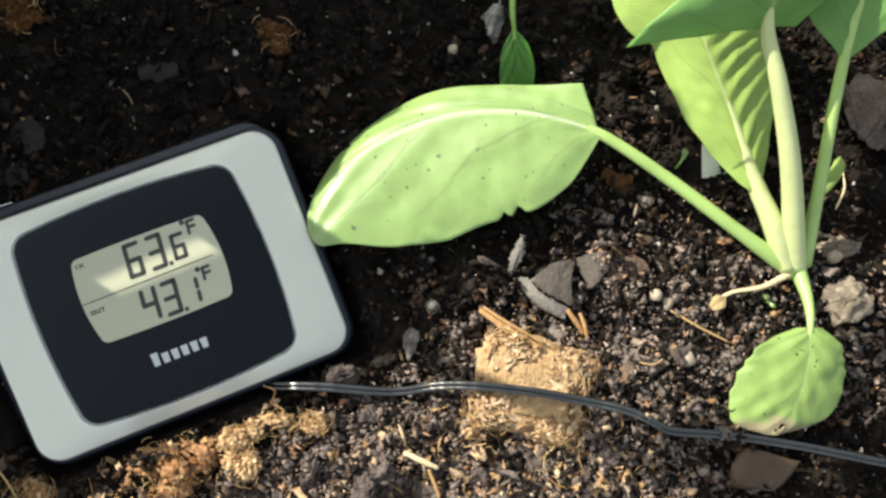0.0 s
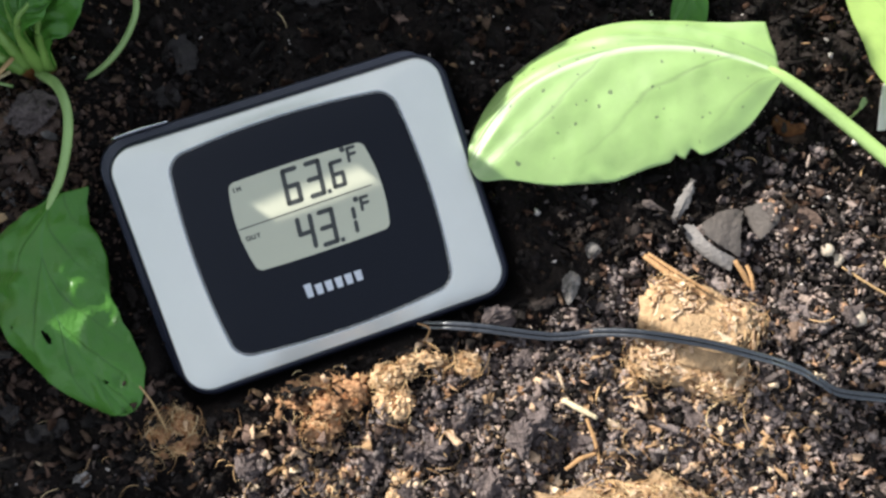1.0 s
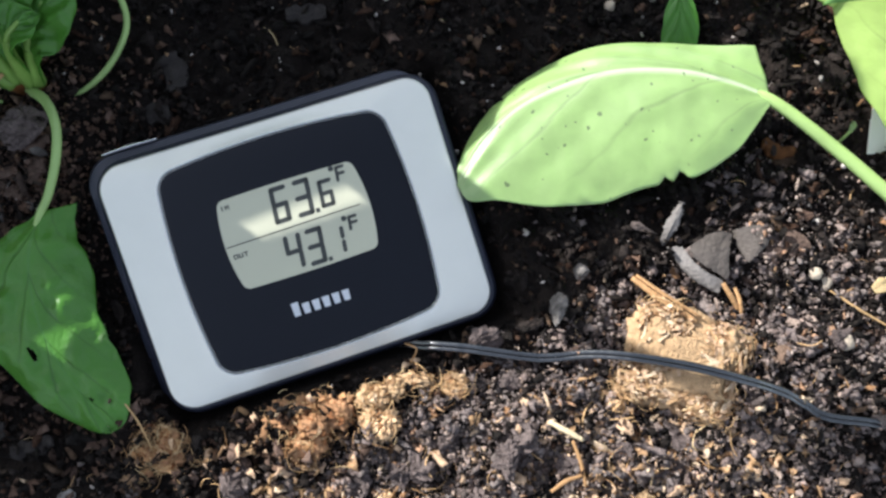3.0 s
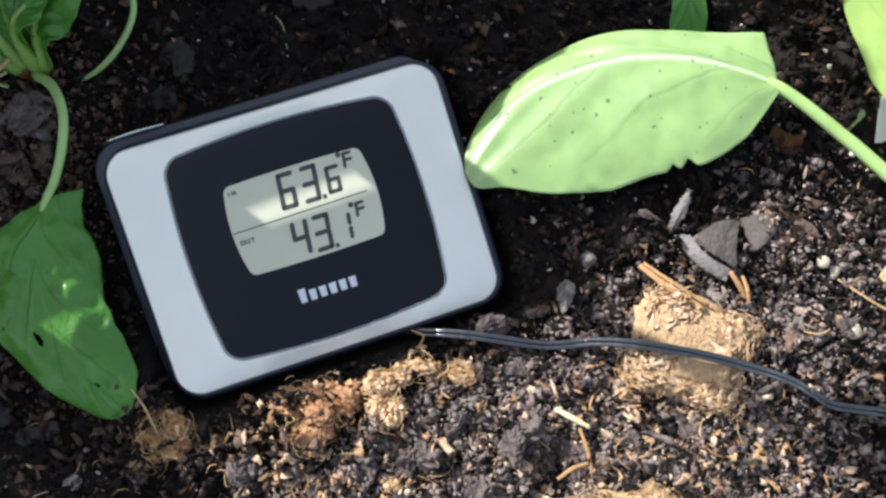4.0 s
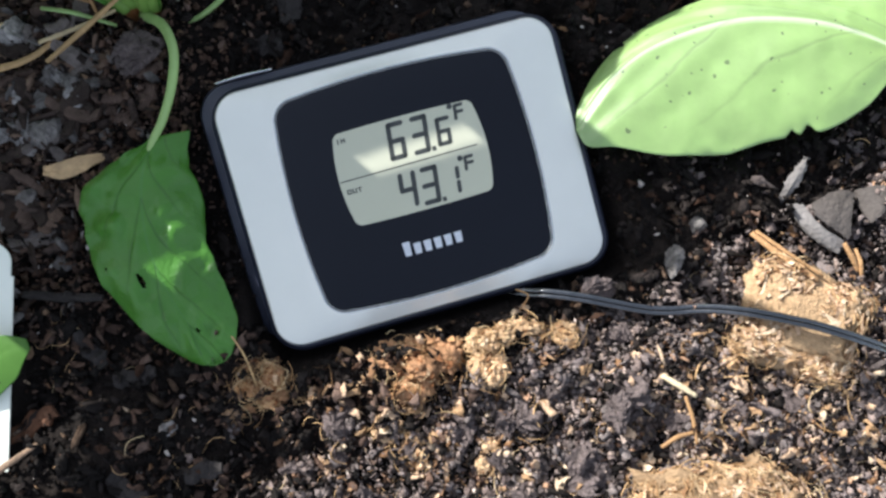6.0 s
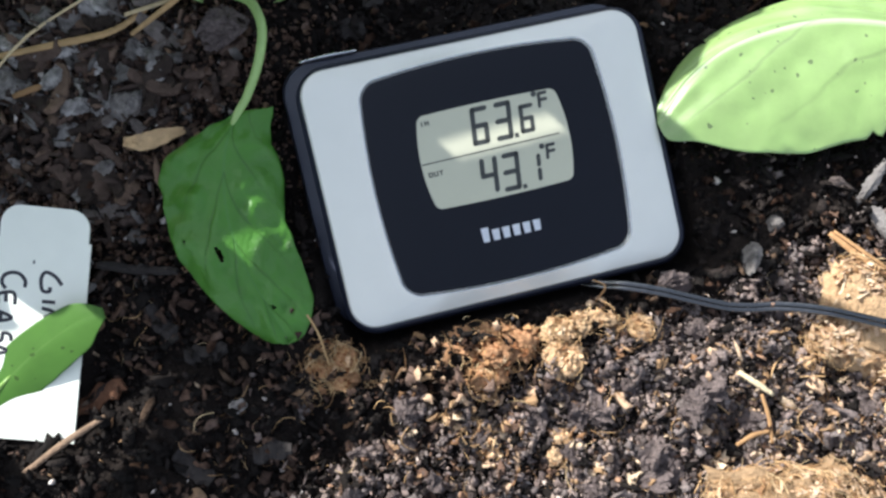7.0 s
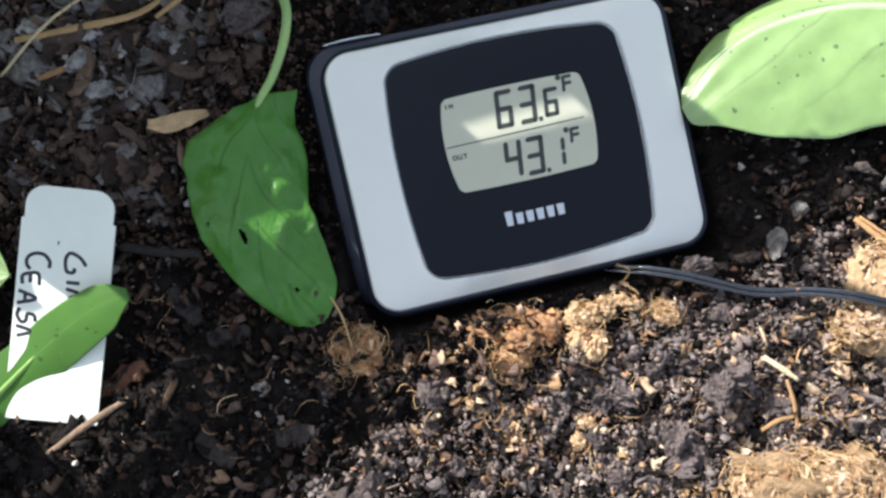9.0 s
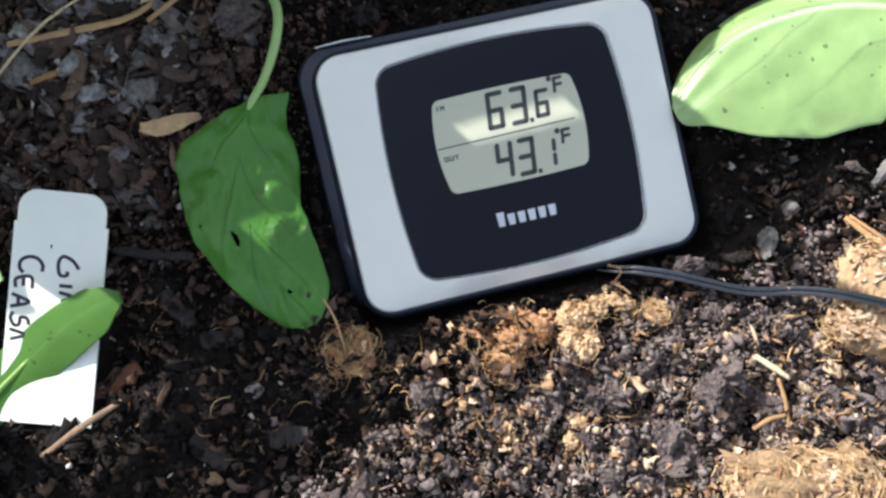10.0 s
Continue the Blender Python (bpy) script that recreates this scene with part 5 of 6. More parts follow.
# ---- stones ----
def stone(at, size, seed, turn=0.0, label="grey weathered stone half sunk in soil", material=STONE):
    z = gz(at[0], at[1])
    ob = thing("stone", label, "stone", (at[0], at[1], z + size[2] * 0.45), "stones in the bed", angular("stone", size, material, seed, 0.2 if material is STONE else 0.34))
    ob.rotation_euler = (0, 0, radians(turn))
    return ob


for i, (x, y, a, b, c, r) in enumerate((
    (0.1679, -0.0028, 0.0095, 0.0085, 0.006, 20), (0.1690, 0.0150, 0.0080, 0.0050, 0.0045, 10), (0.1830, 0.0600, 0.0150, 0.0170, 0.010, 30), (0.0386, -0.0060, 0.0030, 0.0055, 0.0035, 10),
    (0.0310, -0.0162, 0.0034, 0.0058, 0.0045, -10), (0.0110, -0.0245, 0.0062, 0.0040, 0.0040, 10), (0.0584, 0.0900, 0.0050, 0.0070, 0.0050, 0), (0.0189, -0.0570, 0.0050, 0.0065, 0.0050, 15),
    (0.0116, -0.0770, 0.0062, 0.0055, 0.0050, 0), (-0.0207, -0.0690, 0.0055, 0.0055, 0.0045, 0), (-0.0555, -0.0710, 0.0040, 0.0050, 0.0040, 20), (-0.0671, -0.0829, 0.0050, 0.0045, 0.0040, 0),
    (-0.1793, 0.0030, 0.0080, 0.0075, 0.0055, 0), (-0.1680, 0.0150, 0.0085, 0.0040, 0.0040, 20), (-0.1469, 0.0031, 0.0070, 0.0065, 0.0050, 30), (-0.1386, 0.0170, 0.0070, 0.0040, 0.0038, 10),
    (-0.1215, 0.0255, 0.0075, 0.0085, 0.0060, 0), (-0.1616, -0.0096, 0.0060, 0.0040, 0.0035, 25), (-0.1480, 0.0180, 0.0040, 0.0055, 0.0035, 0), (-0.1400, 0.0020, 0.0030, 0.0040, 0.0028, 0),
    (0.0200, -0.0360, 0.0060, 0.0032, 0.0030, 0), (-0.1010, -0.0750, 0.0030, 0.0026, 0.0024, 0))):
    lit = y < -0.02 and x > -0.1 or x > 0.18 or (-0.13 < x < -0.1 and y > 0.02)
    stone((x, y), (a, b, c), 60 + i, r, *(("dark crumbling lump of soil and stone", CHARSTONE) if lit else ("tan and grey crumbling stone in sunlit soil", TANSTONE) if x > 0.15 else ()))
for i, (x, y, s) in enumerate(((0.1163, -0.0195, 0.0026), (0.0448, 0.0800, 0.0018), (0.1668, 0.0134, 0.0028), (0.107, 0.000, 0.0020), (0.111, -0.0025, 0.0022), (-0.1740, -0.0130, 0.0018), (-0.1469, 0.0242, 0.0016), (-0.1698, 0.0067, 0.0017), (-0.1780, 0.0032, 0.0014), (-0.1545, 0.0160, 0.0012))):
    tagged(new("perlite_bead", lump("perlite_bead", (s, s, s * 0.9), BEAD if x > 0 else PERLITE, 90 + i, 0.15, 2)), "round pale tan bead of perlite on soil", "perlite bead", "perlite beads").location = (x, y, gz(x, y) + s * 0.7)

# ---- the coarse mulch beside the name tag: broken stones and bark, a few shapes turned about ----
rng = random.Random(77)
SHAPES = [angular("stone", (0.0042 * k, 0.0033, 0.0027), STONE, 300 + i, 0.22) for i, k in enumerate((0.8, 1.0, 1.25, 1.5, 1.0, 1.2))]
for i in range(64):
    x, y = rng.gauss(-0.160, 0.017), rng.gauss(0.004, 0.020)
    if -0.128 < x or y < -0.028 or math.hypot(x + 0.136, y + 0.007) < 0.011 or (x > -0.134 and y < 0.0):
        continue
    k = rng.choice((0.45, 0.6, 0.75, 0.9, 1.15))
    ob = thing("stone", "small broken grey stone among bark mulch", "stone", (x, y, gz(x, y) + 0.0016 * k + 0.0006), "stones in the bed", SHAPES[i % 6])
    ob.rotation_euler, ob.scale = (rng.uniform(-0.5, 0.5), rng.uniform(-0.5, 0.5), rng.uniform(0, 6.3)), (k, k, k)

# ---- bark and wood chips ----
def bark(at, length, width, thick, turn, seed, label="dark brown bark chip on soil", material=BARK, tilt=0.0, lift=0.0005):
    ob = thing("bark_chip", label, "bark chip", (at[0], at[1], gz(at[0], at[1]) + lift), "bark chips in the bed", chip("bark_chip", length, width, thick, material, seed))
    ob.rotation_euler = (radians(tilt), 0, radians(turn))


def flake(label, mid, wl, wr, seed, material=GREYFLAKE, thick=0.0007):
    """A curled flake of bark."""
    at = mid[0]
    thing("bark_flake", label, "bark flake", at, "", blade("bark_flake", rel(at, mid), wl, wr, material, seed=seed, n=34, m=20, thick=thick, ripple=0.0016, veins=0.0, bulge=0.1, jag=0.16))


def plate(label, outline, seed, material=GREYFLAKE, thick=0.0009, curl=0.0012):
    """A broken, slightly curled plate of bark from its outline."""
    at = outline[0]
    bm = bmesh.new()
    rim = spline(list(rel(at, outline)) + [(0, 0, 0)], len(outline) * 5 + 1)[:-1] * 0.35
    n = len(rim)
    raw = np.array(rel(at, outline) + [(0, 0, 0)])
    rim = rim + 0.65 * np.array([raw[min(i // 5, len(raw) - 2)] * (1 - (i % 5) / 5) + raw[min(i // 5, len(raw) - 2) + 1] * ((i % 5) / 5) for i in range(n)])
    mid = rim.mean(0)
    rng = random.Random(seed)
    rings = []
    for k in (1.0, 0.8, 0.55, 0.3):
        rings.append([bm.verts.new(mid + (p - mid) * k * (1 + (rng.uniform(-0.05, 0.05) if k == 1 else 0)) + np.array((0, 0, curl * (1 - k * k)))) for p in rim])
    for a, b in zip(rings, rings[1:]):
        for i in range(n):
            bm.faces.new((a[i], a[(i + 1) % n], b[(i + 1) % n], b[i]))
    bm.faces.new(rings[-1])
    for v in bm.verts:
        v.co.z += 0.0006 * noise.noise(v.co * 260 + Vector((seed, 0, 0))) + 0.0003 * noise.noise(v.co * 900 + Vector((seed, 5, 0)))
    solid = bmesh.ops.extrude_face_region(bm, geom=bm.faces[:])
    for v in solid["geom"]:
        if isinstance(v, bmesh.types.BMVert):
            v.co.z -= thick
    ob = thing("bark_flake", label, "bark flake", at, "", from_bm(bm, "bark_flake", material))
    ob.data.set_sharp_from_angle(angle=radians(40))


plate("broad dark grey plate of bark in sunlit soil", [(0.0687, 0.0052, 0.0055), (0.0735, 0.0088, 0.0055), (0.0778, 0.0105, 0.005), (0.0817, 0.0097, 0.0045), (0.0798, 0.0054, 0.0065), (0.0802, -0.0035, 0.0055), (0.0745, -0.0010, 0.0065), (0.0696, 0.0019, 0.0065)], 21)
plate("narrow curled grey rim of bark beside a larger plate", [(0.0631, 0.0048, 0.003), (0.0674, -0.0010, 0.003), (0.0725, -0.0050, 0.003), (0.0781, -0.0074, 0.003), (0.0792, -0.0041, 0.0045), (0.0740, -0.0020, 0.0052), (0.0696, 0.0012, 0.0052), (0.0667, 0.0051, 0.0045)], 22, PALEFLAKE)
plate("dark grey chip of bark tilted in sunlit soil", [(0.0823, 0.0111, 0.003), (0.0870, 0.0128, 0.005), (0.0918, 0.0129, 0.006), (0.0921, 0.0084, 0.0065), (0.0890, 0.0045, 0.006), (0.0863, 0.0019, 0.004), (0.0838, 0.0067, 0.003)], 24)
flake("slim pale grey splinter of bark upright in soil", [(0.0622, 0.0055, 0.000), (0.0628, 0.0095, 0.005), (0.0641, 0.0140, 0.008), (0.0648, 0.0172, 0.010)], [0.0006, 0.0016, 0.0015, 0.0003], [0.0006, 0.0016, 0.0015, 0.0003], 23, PALEFLAKE)
bark((0.0980, 0.0070), 0.012, 0.009, 0.002, 30, 3)
bark((0.0965, 0.0375), 0.010, 0.0050, 0.0018, -15, 52, "rusty brown bark chip in shaded soil", RUST, lift=0.0022)
brown = thing("bark_chip", "flat smooth brown piece of bark below the cable", "bark chip", (0.1378, -0.0527, gz(0.1378, -0.0527) + 0.0026), "bark chips in the bed",
              angular("bark_chip", (0.0125, 0.0078, 0.0042), mat("brown_bark", (0.075, 0.045, 0.028), 0.55, vary=0.25, scale=200, bump=0.3, bump_scale=600), 7, 0.05))
for i, (x, y, l, w, r) in enumerate(((-0.1351, 0.0096, 0.013, 0.0045, 40), (-0.1392, -0.0052, 0.011, 0.004, -30), (-0.1455, -0.0263, 0.014, 0.007, 35), (-0.1360, -0.0250, 0.010, 0.004, -60), 
                                 (-0.1300, 0.0140, 0.009, 0.004, 10), (-0.1260, 0.0090, 0.008, 0.004, -20), (-0.1560, -0.0200, 0.010, 0.005, 60), (-0.1650, 0.0220, 0.012, 0.006, 10), (-0.1200, 0.0150, 0.008, 0.005, 70),
                                 (-0.1700, -0.0200, 0.010, 0.004, 0), (-0.1120, -0.0620, 0.011, 0.005, 20), (-0.1250, -0.0560, 0.012, 0.005, -40), (-0.0900, -0.0850, 0.010, 0.005, 15), (-0.1100, -0.0920, 0.012, 0.006, -25),
                                 (-0.0850, 0.0480, 0.011, 0.008, -60), (-0.0900, 0.0350, 0.010, 0.007, 20), (0.0300, -0.0700, 0.010, 0.004, 45), (-0.0050, -0.0850, 0.012, 0.004, 50), (0.0950, -0.0250, 0.009, 0.005, 30), (-0.0480, 0.0700, 0.012, 0.006, 10))):
    bark((x, y), l, w, 0.0022, r, 10 + i, **({"material": DARKBARK, "label": "dark bark chip on soil"} if x > -0.13 and (y > 0.03 or y < -0.05) else {}))
CHIPS = [chip("bark_chip", l, w, 0.0020, BARK, 400 + i) for i, (l, w) in enumerate(((0.012, 0.0045), (0.009, 0.0036), (0.015, 0.0050), (0.008, 0.0044), (0.011, 0.0030), (0.0065, 0.0034)))]
for i in range(80):
    x, y = rng.gauss(-0.152, 0.022), rng.gauss(0.000, 0.024)
    if -0.118 < x or y < -0.050 or math.hypot(x + 0.136, y + 0.007) < 0.011 or (x > -0.134 and y < 0.004) or (abs(x + 0.1545) < 0.016 and y < -0.026):
        continue
    ob = thing("bark_chip", "weathered brown bark chip in the mulch", "bark chip", (x, y, gz(x, y) + rng.uniform(0.0008, 0.0028)), "bark chips in the bed", CHIPS[i % 6])
    ob.rotation_euler = (rng.uniform(-0.5, 0.5), rng.uniform(-0.35, 0.35), rng.uniform(0, 6.3))
bark((-0.1335, -0.0425), 0.021, 0.0028, 0.0022, 6, 53, "dark stick beside the name tag", DARKBARK, lift=0.0015)
bark((-0.138, -0.0775), 0.015, 0.006, 0.002, 42, 40, "reddish brown bark splinter beside the name tag", mat("red_bark", (0.13, 0.055, 0.025), 0.85, vary=0.4, scale=250, bump=0.8, bump_scale=800))


# ---- straws, sticks and fibres ----
def straw(pts, r, seed, label="dry straw lying on the soil", material=STRAW, name="straw"):
    at = pts[0]
    thing(name, label, name, at, "dry straws", tube(name, rel(at, pts), [r * 0.8, r, r * 0.7], material, n=14, sides=7, flat=0.6, jitter=0.06, seed=seed))


straw([(0.0518, -0.0050, 0.006), (0.0590, -0.0103, 0.008), (0.0700, -0.0168, 0.0095)], 0.0010, 1, "split tan stalk leaning on the coir clod")
straw([(0.0530, -0.0042, 0.006), (0.0605, -0.0094, 0.0085), (0.0712, -0.0155, 0.0095)], 0.0006, 2, "split tan stalk leaning on the coir clod")
straw([(0.0295, -0.0468, 0.0065), (0.0344, -0.0490, 0.0068), (0.0395, -0.0514, 0.0062)], 0.0009, 3, "white broken straw on sunlit soil", PALEROOT)
straw([(0.0366, -0.0517, 0.0058), (0.0392, -0.0578, 0.0056), (0.0410, -0.0642, 0.0048)], 0.0006, 4, "tan broken straw on sunlit soil", FIBRE)
straw([(0.0312, -0.0660, 0.0052), (0.0352, -0.0628, 0.0058), (0.0397, -0.0611, 0.0055)], 0.0007, 5, "tan broken straw on sunlit soil", FIBRE)
straw([(-0.1500, 0.0375, 0.009), (-0.1425, 0.0385, 0.011), (-0.1365, 0.0381, 0.009)], 0.0007, 23)
straw([(-0.1448, 0.0438, 0.009), (-0.1392, 0.0424, 0.011), (-0.1336, 0.0414, 0.009)], 0.0006, 24)
straw([(-0.1395, 0.0444, 0.012), (-0.1368, 0.0397, 0.011), (-0.1348, 0.0347, 0.006)], 0.0006, 25)
straw([(-0.1475, 0.0211, 0.005), (-0.1367, 0.0308, 0.009), (-0.1278, 0.0397, 0.012)], 0.0009, 26, "long tan straw leaning on the plant's foot")
straw([(-0.1501, 0.0351, 0.008), (-0.1407, 0.0345, 0.009), (-0.1297, 0.0334, 0.006)], 0.0007, 27, "thin green fallen stalk", STEM_MID)
straw([(0.0788, -0.0048, 0.005), (0.0815, -0.0085, 0.0045), (0.0842, -0.0121, 0.003)], 0.0009, 20)
straw([(0.1666, 0.0278, 0.003), (0.1688, 0.0340, 0.005), (0.1693, 0.0398, 0.004)], 0.0004, 22, "thin white dried strand by the crown", PALEROOT)
straw([(0.1116, -0.0047, 0.003), (0.1200, -0.0098, 0.0035), (0.1300, -0.0146, 0.003)], 0.0004, 6)
straw([(0.0831, -0.0057, 0.003), (0.0842, -0.0095, 0.004), (0.0852, -0.0135, 0.003)], 0.0007, 7)
straw([(-0.1839, 0.0085, 0.004), (-0.1680, 0.0140, 0.006), (-0.1528, 0.0205, 0.006), (-0.1450, 0.0290, 0.005)], 0.0011, 8, "long dry brown straw on bark")
straw([(-0.1860, -0.0020, 0.003), (-0.1750, 0.0150, 0.006), (-0.1600, 0.0300, 0.007)], 0.0005, 9)
straw([(-0.1760, -0.0010, 0.003), (-0.1700, 0.0022, 0.004), (-0.1648, 0.0050, 0.003)], 0.0010, 10)
straw([(-0.1520, -0.0990, 0.002), (-0.1430, -0.0900, 0.004), (-0.1343, -0.0819, 0.003)], 0.0010, 11, "thin tan stick by the name tag", mat("stick", (0.21, 0.135, 0.085), 0.8, vary=0.4, scale=400, bump=0.6, bump_scale=1100))
straw([(-0.0880, -0.0470, 0.007), (-0.0830, -0.0530, 0.006), (-0.0790, -0.0610, 0.003)], 0.0003, 12)
straw([(-0.1500, 0.0260, 0.006), (-0.1400, 0.0310, 0.007), (-0.1300, 0.0370, 0.008)], 0.0007, 13)
straw([(-0.0100, -0.0330, 0.002), (-0.0085, -0.0290, 0.005), (-0.0120, -0.0275, 0.004)], 0.0003, 14, "curled pale fibre under the thermometer", FIBRE)
dl = thing("dry_leaf", "curled dry tan leaf scrap on bark", "dry leaf", (-0.1435, -0.0094, gz(-0.1435, -0.0094) + 0.0035))
part("leaf_blade", blade("leaf_blade", [(0, 0, 0.002), (0.005, 0.0005, 0.003), (0.010, 0.0030, 0.003), (0.0155, 0.0060, 0.002)], [0.001, 0.0022, 0.0022, 0.0008], [0.001, 0.0024, 0.0024, 0.0008], DRYLEAF, seed=14, n=24, m=12), dl)

# ---- loose soil ----
ALL = (-0.225, 0.225, -0.15, 0.135)


# pale dry bits thicken where the sun falls, putting its light into colour
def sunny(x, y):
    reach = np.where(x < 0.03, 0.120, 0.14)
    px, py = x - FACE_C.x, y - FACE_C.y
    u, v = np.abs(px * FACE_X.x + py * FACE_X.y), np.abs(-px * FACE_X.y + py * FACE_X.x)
    away = np.clip((np.maximum(u - 0.050, v - 0.038) - 0.006) / 0.008, 0.04, 1)  # fewer pale bits beside the thermometer, in place of its shadow
    # dry: cuts pale bits in the shadow zone right of the thermometer
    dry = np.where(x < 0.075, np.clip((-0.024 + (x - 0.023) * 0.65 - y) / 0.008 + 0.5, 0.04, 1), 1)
    # damp: not wetness, thins pale bits at lower right in place of shade
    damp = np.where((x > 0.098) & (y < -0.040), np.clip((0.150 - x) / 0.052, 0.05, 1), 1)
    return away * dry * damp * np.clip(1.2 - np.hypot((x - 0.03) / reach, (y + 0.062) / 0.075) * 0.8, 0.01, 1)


def chunky(x, y):
    return np.clip(1.35 - np.hypot((x + 0.166) / 0.042, (y - 0.003) / 0.05), 0.0, 1)


# crumbly lumps of dried soil, a few shapes turned about
LUMPS = [angular("soil_lump", (0.0050, 0.0042 * k, 0.0034), CHARSTONE, 500 + i, 0.46) for i, k in enumerate((0.8, 1.0, 1.2, 0.9, 1.1))]
for x, y, k in ((0.0116, -0.0715, 1.5), (0.0217, -0.0520, 1.35), (-0.0051, -0.0615, 1.2), (-0.0572, -0.0680, 1.2), (0.0020, -0.0550, 0.9), (-0.0240, -0.0640, 0.9)):
    ob = thing("soil_lump", "large dark crumbly lump of dried soil", "soil lump", (x, y, gz(x, y) + 0.0012 * k), "lumps of dried soil", LUMPS[int(k * 100) % 5])
    ob.rotation_euler, ob.scale = (0.2, -0.3, 40 * x / 0.01), (k, k, k * 0.9)
made = 0
while made < 46:
    x, y = rng.uniform(-0.075, 0.16), rng.uniform(-0.105, 0.0)
    if float(sunny(np.array([x]), np.array([y]))[0]) < rng.uniform(0.35, 0.9) or (abs(x - 0.068) < 0.024 and abs(y + 0.0265) < 0.019) or (abs(x - 0.05) < 0.03 and y < -0.064) or (abs(y + 0.031) < 0.009 and x < 0.1) or (x > 0.12 and y > -0.05):
        continue
    k = rng.choice((0.35, 0.45, 0.55, 0.7, 0.9))
    ob = thing("soil_lump", "dark crumbly lump of dried soil", "soil lump", (x, y, gz(x, y) + 0.0014 * k + 0.0008), "lumps of dried soil", LUMPS[made % 5])
    ob.rotation_euler, ob.scale = (rng.uniform(-0.6, 0.6), rng.uniform(-0.6, 0.6), rng.uniform(0, 6.3)), (k, k, k)
    made += 1
grains("soil_crumbs", "dark crumbs of damp potting soil", "soil", 1300, ALL, (0.0012, 0.0036), GRAIN, 100, "cluster", 1.8)
grains("soil_shreds", "dark shreds of peat and bark in the soil", "soil", 9000, ALL, (0.0008, 0.0034), GRAIN, 113, "shred", 1.7, heap=0.0015)
grains("soil_crumbs", "dark gritty crumbs of potting soil", "soil", 17000, ALL, (0.0004, 0.0013), GRAIN, 101, "grain", 1.7, heap=0.0012)
grains("soil_crumbs", "fine dark crumbs of potting soil", "soil", 26000, ALL, (0.0003, 0.0008), GRAIN, 102, "tiny", 1.4, heap=0.001)
grains("wood_splinters", "dark splinters of wood in the soil", "wood", 2200, ALL, (0.0015, 0.0055), GRAIN, 109, "splinter", 1.5, heap=0.0015)
# sunlit soil is brightened by these paler bits as well as by the sun
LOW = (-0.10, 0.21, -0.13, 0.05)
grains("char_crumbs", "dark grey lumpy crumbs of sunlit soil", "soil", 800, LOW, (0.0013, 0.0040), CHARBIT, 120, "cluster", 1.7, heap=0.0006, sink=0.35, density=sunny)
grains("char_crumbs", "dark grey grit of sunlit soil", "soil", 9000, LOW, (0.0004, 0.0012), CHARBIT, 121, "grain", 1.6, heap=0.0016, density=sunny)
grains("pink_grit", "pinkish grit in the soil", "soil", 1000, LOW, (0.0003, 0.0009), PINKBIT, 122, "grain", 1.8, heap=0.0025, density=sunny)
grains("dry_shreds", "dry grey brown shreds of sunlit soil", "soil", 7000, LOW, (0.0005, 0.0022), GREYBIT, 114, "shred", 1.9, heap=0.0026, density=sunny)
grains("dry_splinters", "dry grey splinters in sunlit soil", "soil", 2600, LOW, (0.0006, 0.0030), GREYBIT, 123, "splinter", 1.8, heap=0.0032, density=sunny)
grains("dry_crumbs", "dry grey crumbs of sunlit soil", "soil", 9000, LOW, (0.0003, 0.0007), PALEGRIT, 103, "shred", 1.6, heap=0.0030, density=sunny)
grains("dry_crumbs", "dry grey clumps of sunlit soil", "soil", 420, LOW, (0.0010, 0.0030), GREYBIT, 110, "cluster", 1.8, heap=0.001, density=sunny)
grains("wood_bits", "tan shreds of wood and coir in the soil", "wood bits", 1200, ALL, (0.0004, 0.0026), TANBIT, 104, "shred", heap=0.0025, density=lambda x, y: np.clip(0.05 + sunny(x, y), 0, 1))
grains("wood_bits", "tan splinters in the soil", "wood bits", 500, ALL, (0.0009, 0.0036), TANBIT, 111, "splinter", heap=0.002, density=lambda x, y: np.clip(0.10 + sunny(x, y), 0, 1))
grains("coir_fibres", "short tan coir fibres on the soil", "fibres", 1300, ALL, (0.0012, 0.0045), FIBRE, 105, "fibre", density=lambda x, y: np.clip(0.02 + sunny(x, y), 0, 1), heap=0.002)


def crumbly(x, y):
    spots = ((0.066, -0.050, 0.028, 0.013), (0.020, -0.080, 0.040, 0.014), (-0.030, -0.062, 0.026, 0.014), (0.045, -0.070, 0.03, 0.02), (0.082, -0.058, 0.026, 0.013), (0.056, -0.046, 0.014, 0.012))
    return np.clip(sum(np.exp(-(((x - a) / c) ** 2 + ((y - b) / d) ** 2)) for a, b, c, d in spots), 0, 1)


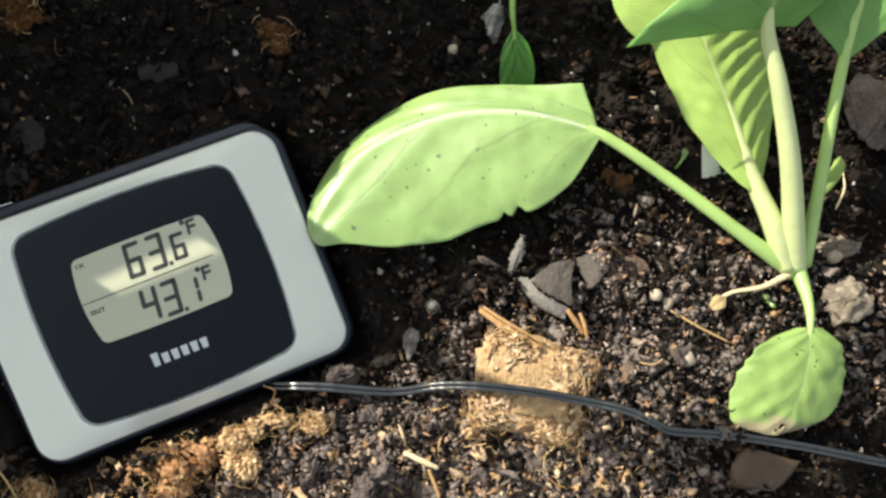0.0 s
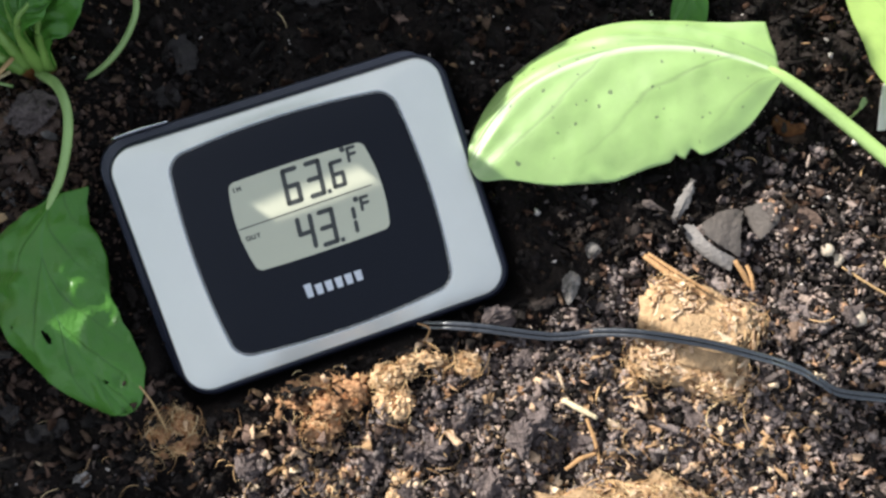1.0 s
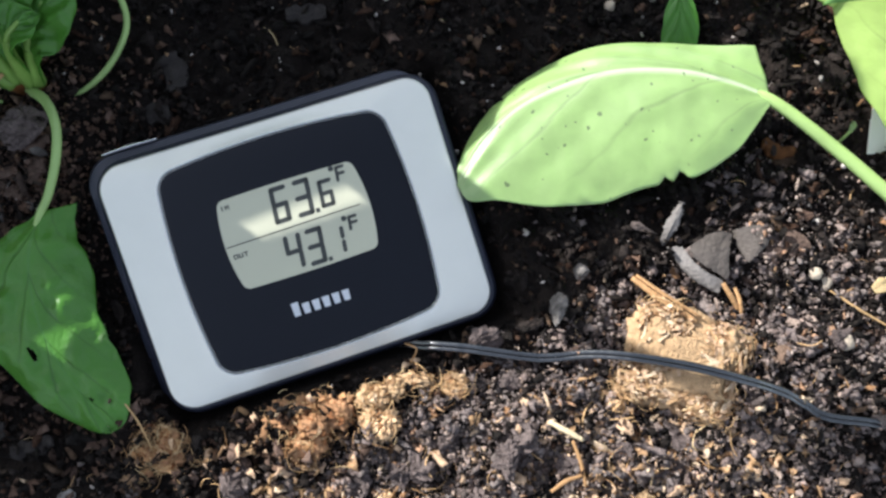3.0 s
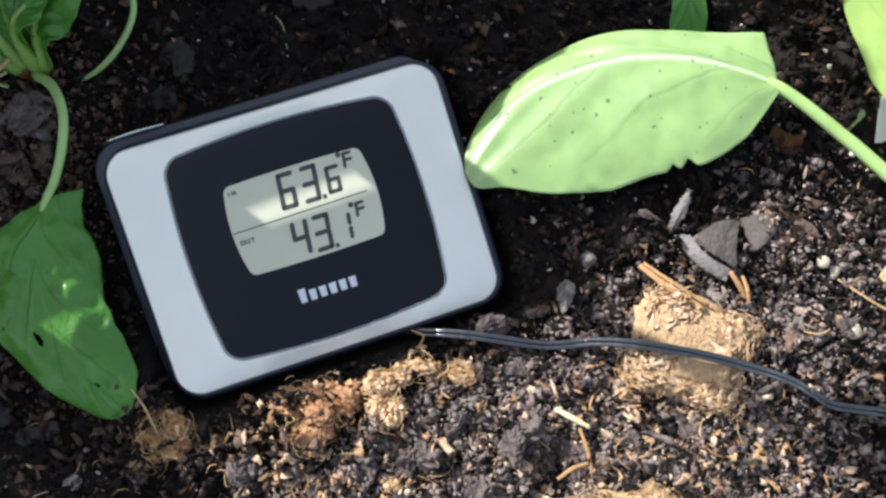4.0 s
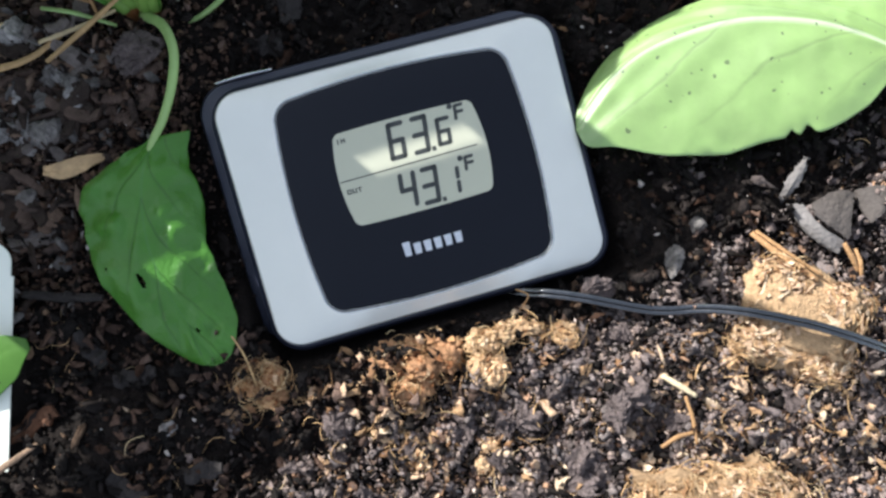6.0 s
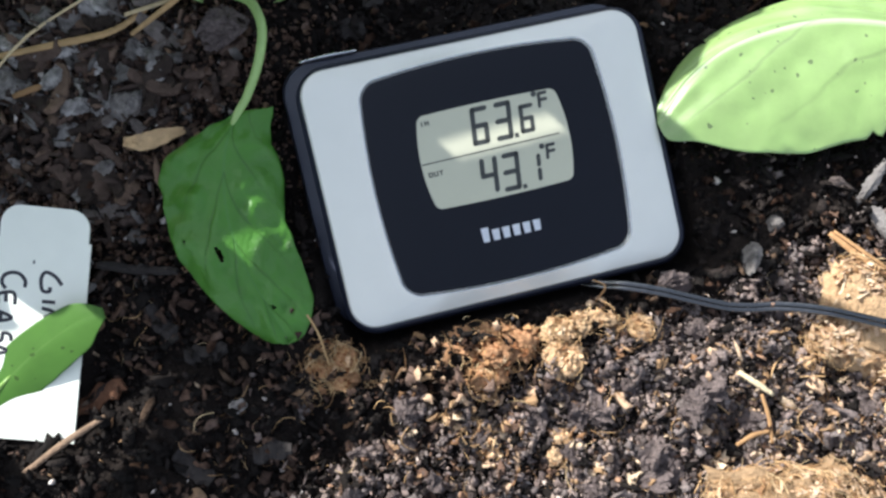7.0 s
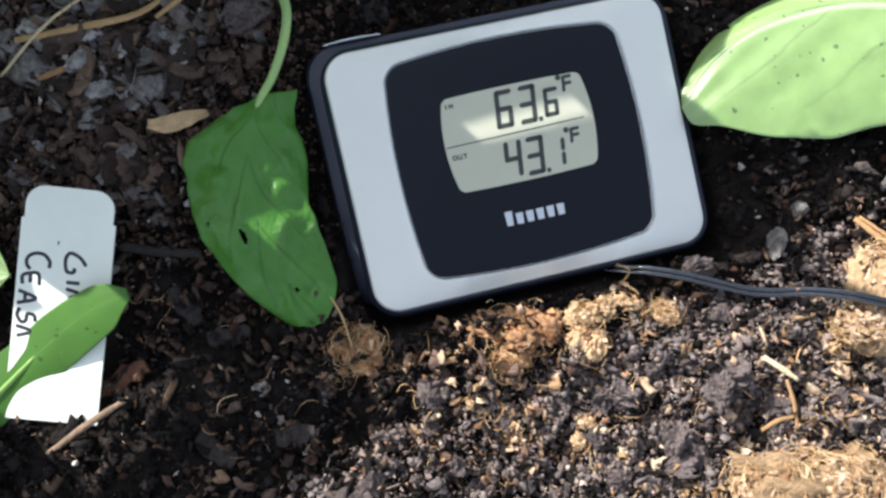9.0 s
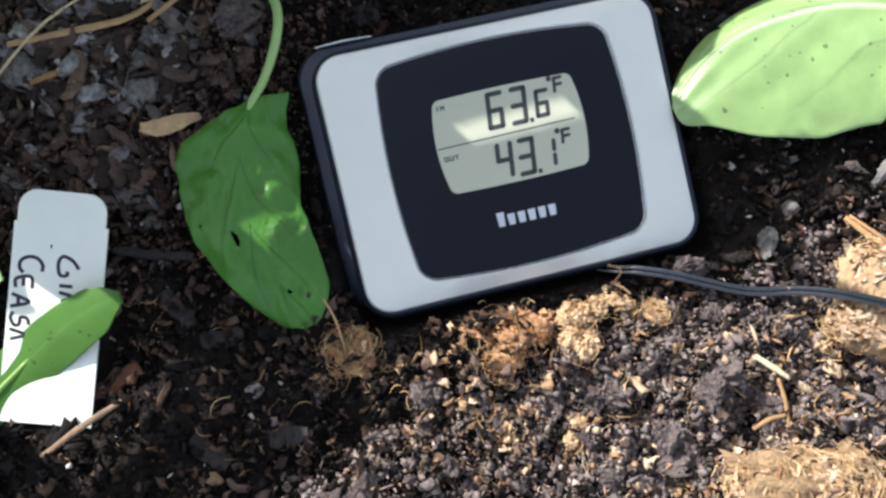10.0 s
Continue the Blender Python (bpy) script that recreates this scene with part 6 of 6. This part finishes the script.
grains("wood_bits", "pale tan crumbs of broken coir", "wood bits", 2700, LOW, (0.0004, 0.0028), PALEBIT, 116, "shred", 1.6, heap=0.003, density=crumbly)
grains("coir_fibres", "loose pale coir fibres", "fibres", 700, LOW, (0.0012, 0.0050), FIBRE, 117, "fibre", heap=0.003, density=crumbly)
grains("perlite_specks", "white perlite specks", "perlite", 620, ALL, (0.0003, 0.0012), PERLITE, 106, "grain", sink=0.1, heap=0.001)
grains("brown_crumbs", "brown crumbs between the bark bits", "soil", 11000, (-0.22, -0.08, -0.11, 0.08), (0.0004, 0.0012), BROWNBIT, 124, "grain", 1.5, heap=0.0025, density=lambda x, y: np.clip(1.5 - np.hypot((x + 0.17) / 0.06, (y - 0.005) / 0.055), 0.0, 1) * np.where(y < -0.045, 0.3, 1.0))
grains("brown_shreds", "brown shreds in damp soil", "soil", 1800, ALL, (0.0006, 0.0026), BROWNBIT, 125, "shred", 1.7, heap=0.0018, density=lambda x, y: np.where((x > -0.07) & (y > 0.0), 0.4, 1.0))
grains("bark_bits", "grey brown bark bits", "bark", 620, (-0.21, -0.09, -0.07, 0.08), (0.0010, 0.0042), BARKBIT, 107, "shred", density=chunky, heap=0.002)
grains("bark_bits", "flat grey brown bark bits", "bark", 260, (-0.21, -0.09, -0.07, 0.08), (0.0015, 0.0046), BARKBIT, 115, "flake", density=chunky, heap=0.002)
grains("bark_bits", "thin brown bark splinters", "bark", 520, (-0.21, -0.09, -0.07, 0.08), (0.0014, 0.0060), BARKBIT, 131, "splinter", density=chunky, heap=0.0035)
grains("perlite_specks", "white grit in the mulch", "perlite", 90, (-0.21, -0.12, -0.05, 0.06), (0.0004, 0.0011), PERLITE, 132, "grain", sink=0.0, heap=0.003, density=chunky)
grains("bark_bits", "grey brown bark crumbs", "bark", 350, (-0.21, -0.09, -0.07, 0.08), (0.0012, 0.0030), BARKBIT, 112, "grain", density=chunky, heap=0.001)
SHADY = (-0.16, -0.015, -0.125, -0.045)
# bits thin out near the foot of the name tag
SPARSE = lambda x, y: np.where((x < -0.115) & (y < -0.072), 0.12, 1.0)
grains("wood_bits", "tan shreds of coir in damp shaded soil", "wood bits", 700, SHADY, (0.0006, 0.0030), BROWNBIT, 126, "shred", 1.6, heap=0.002, density=SPARSE)
grains("coir_fibres", "curled tan coir fibres in shaded soil", "fibres", 240, SHADY, (0.0012, 0.0036), FIBRE, 127, "fibre", heap=0.002, density=SPARSE)
grains("wood_bits", "pale splinters in damp shaded soil", "wood bits", 60, SHADY, (0.0010, 0.0034), TANBIT, 128, "splinter", heap=0.002, density=SPARSE)
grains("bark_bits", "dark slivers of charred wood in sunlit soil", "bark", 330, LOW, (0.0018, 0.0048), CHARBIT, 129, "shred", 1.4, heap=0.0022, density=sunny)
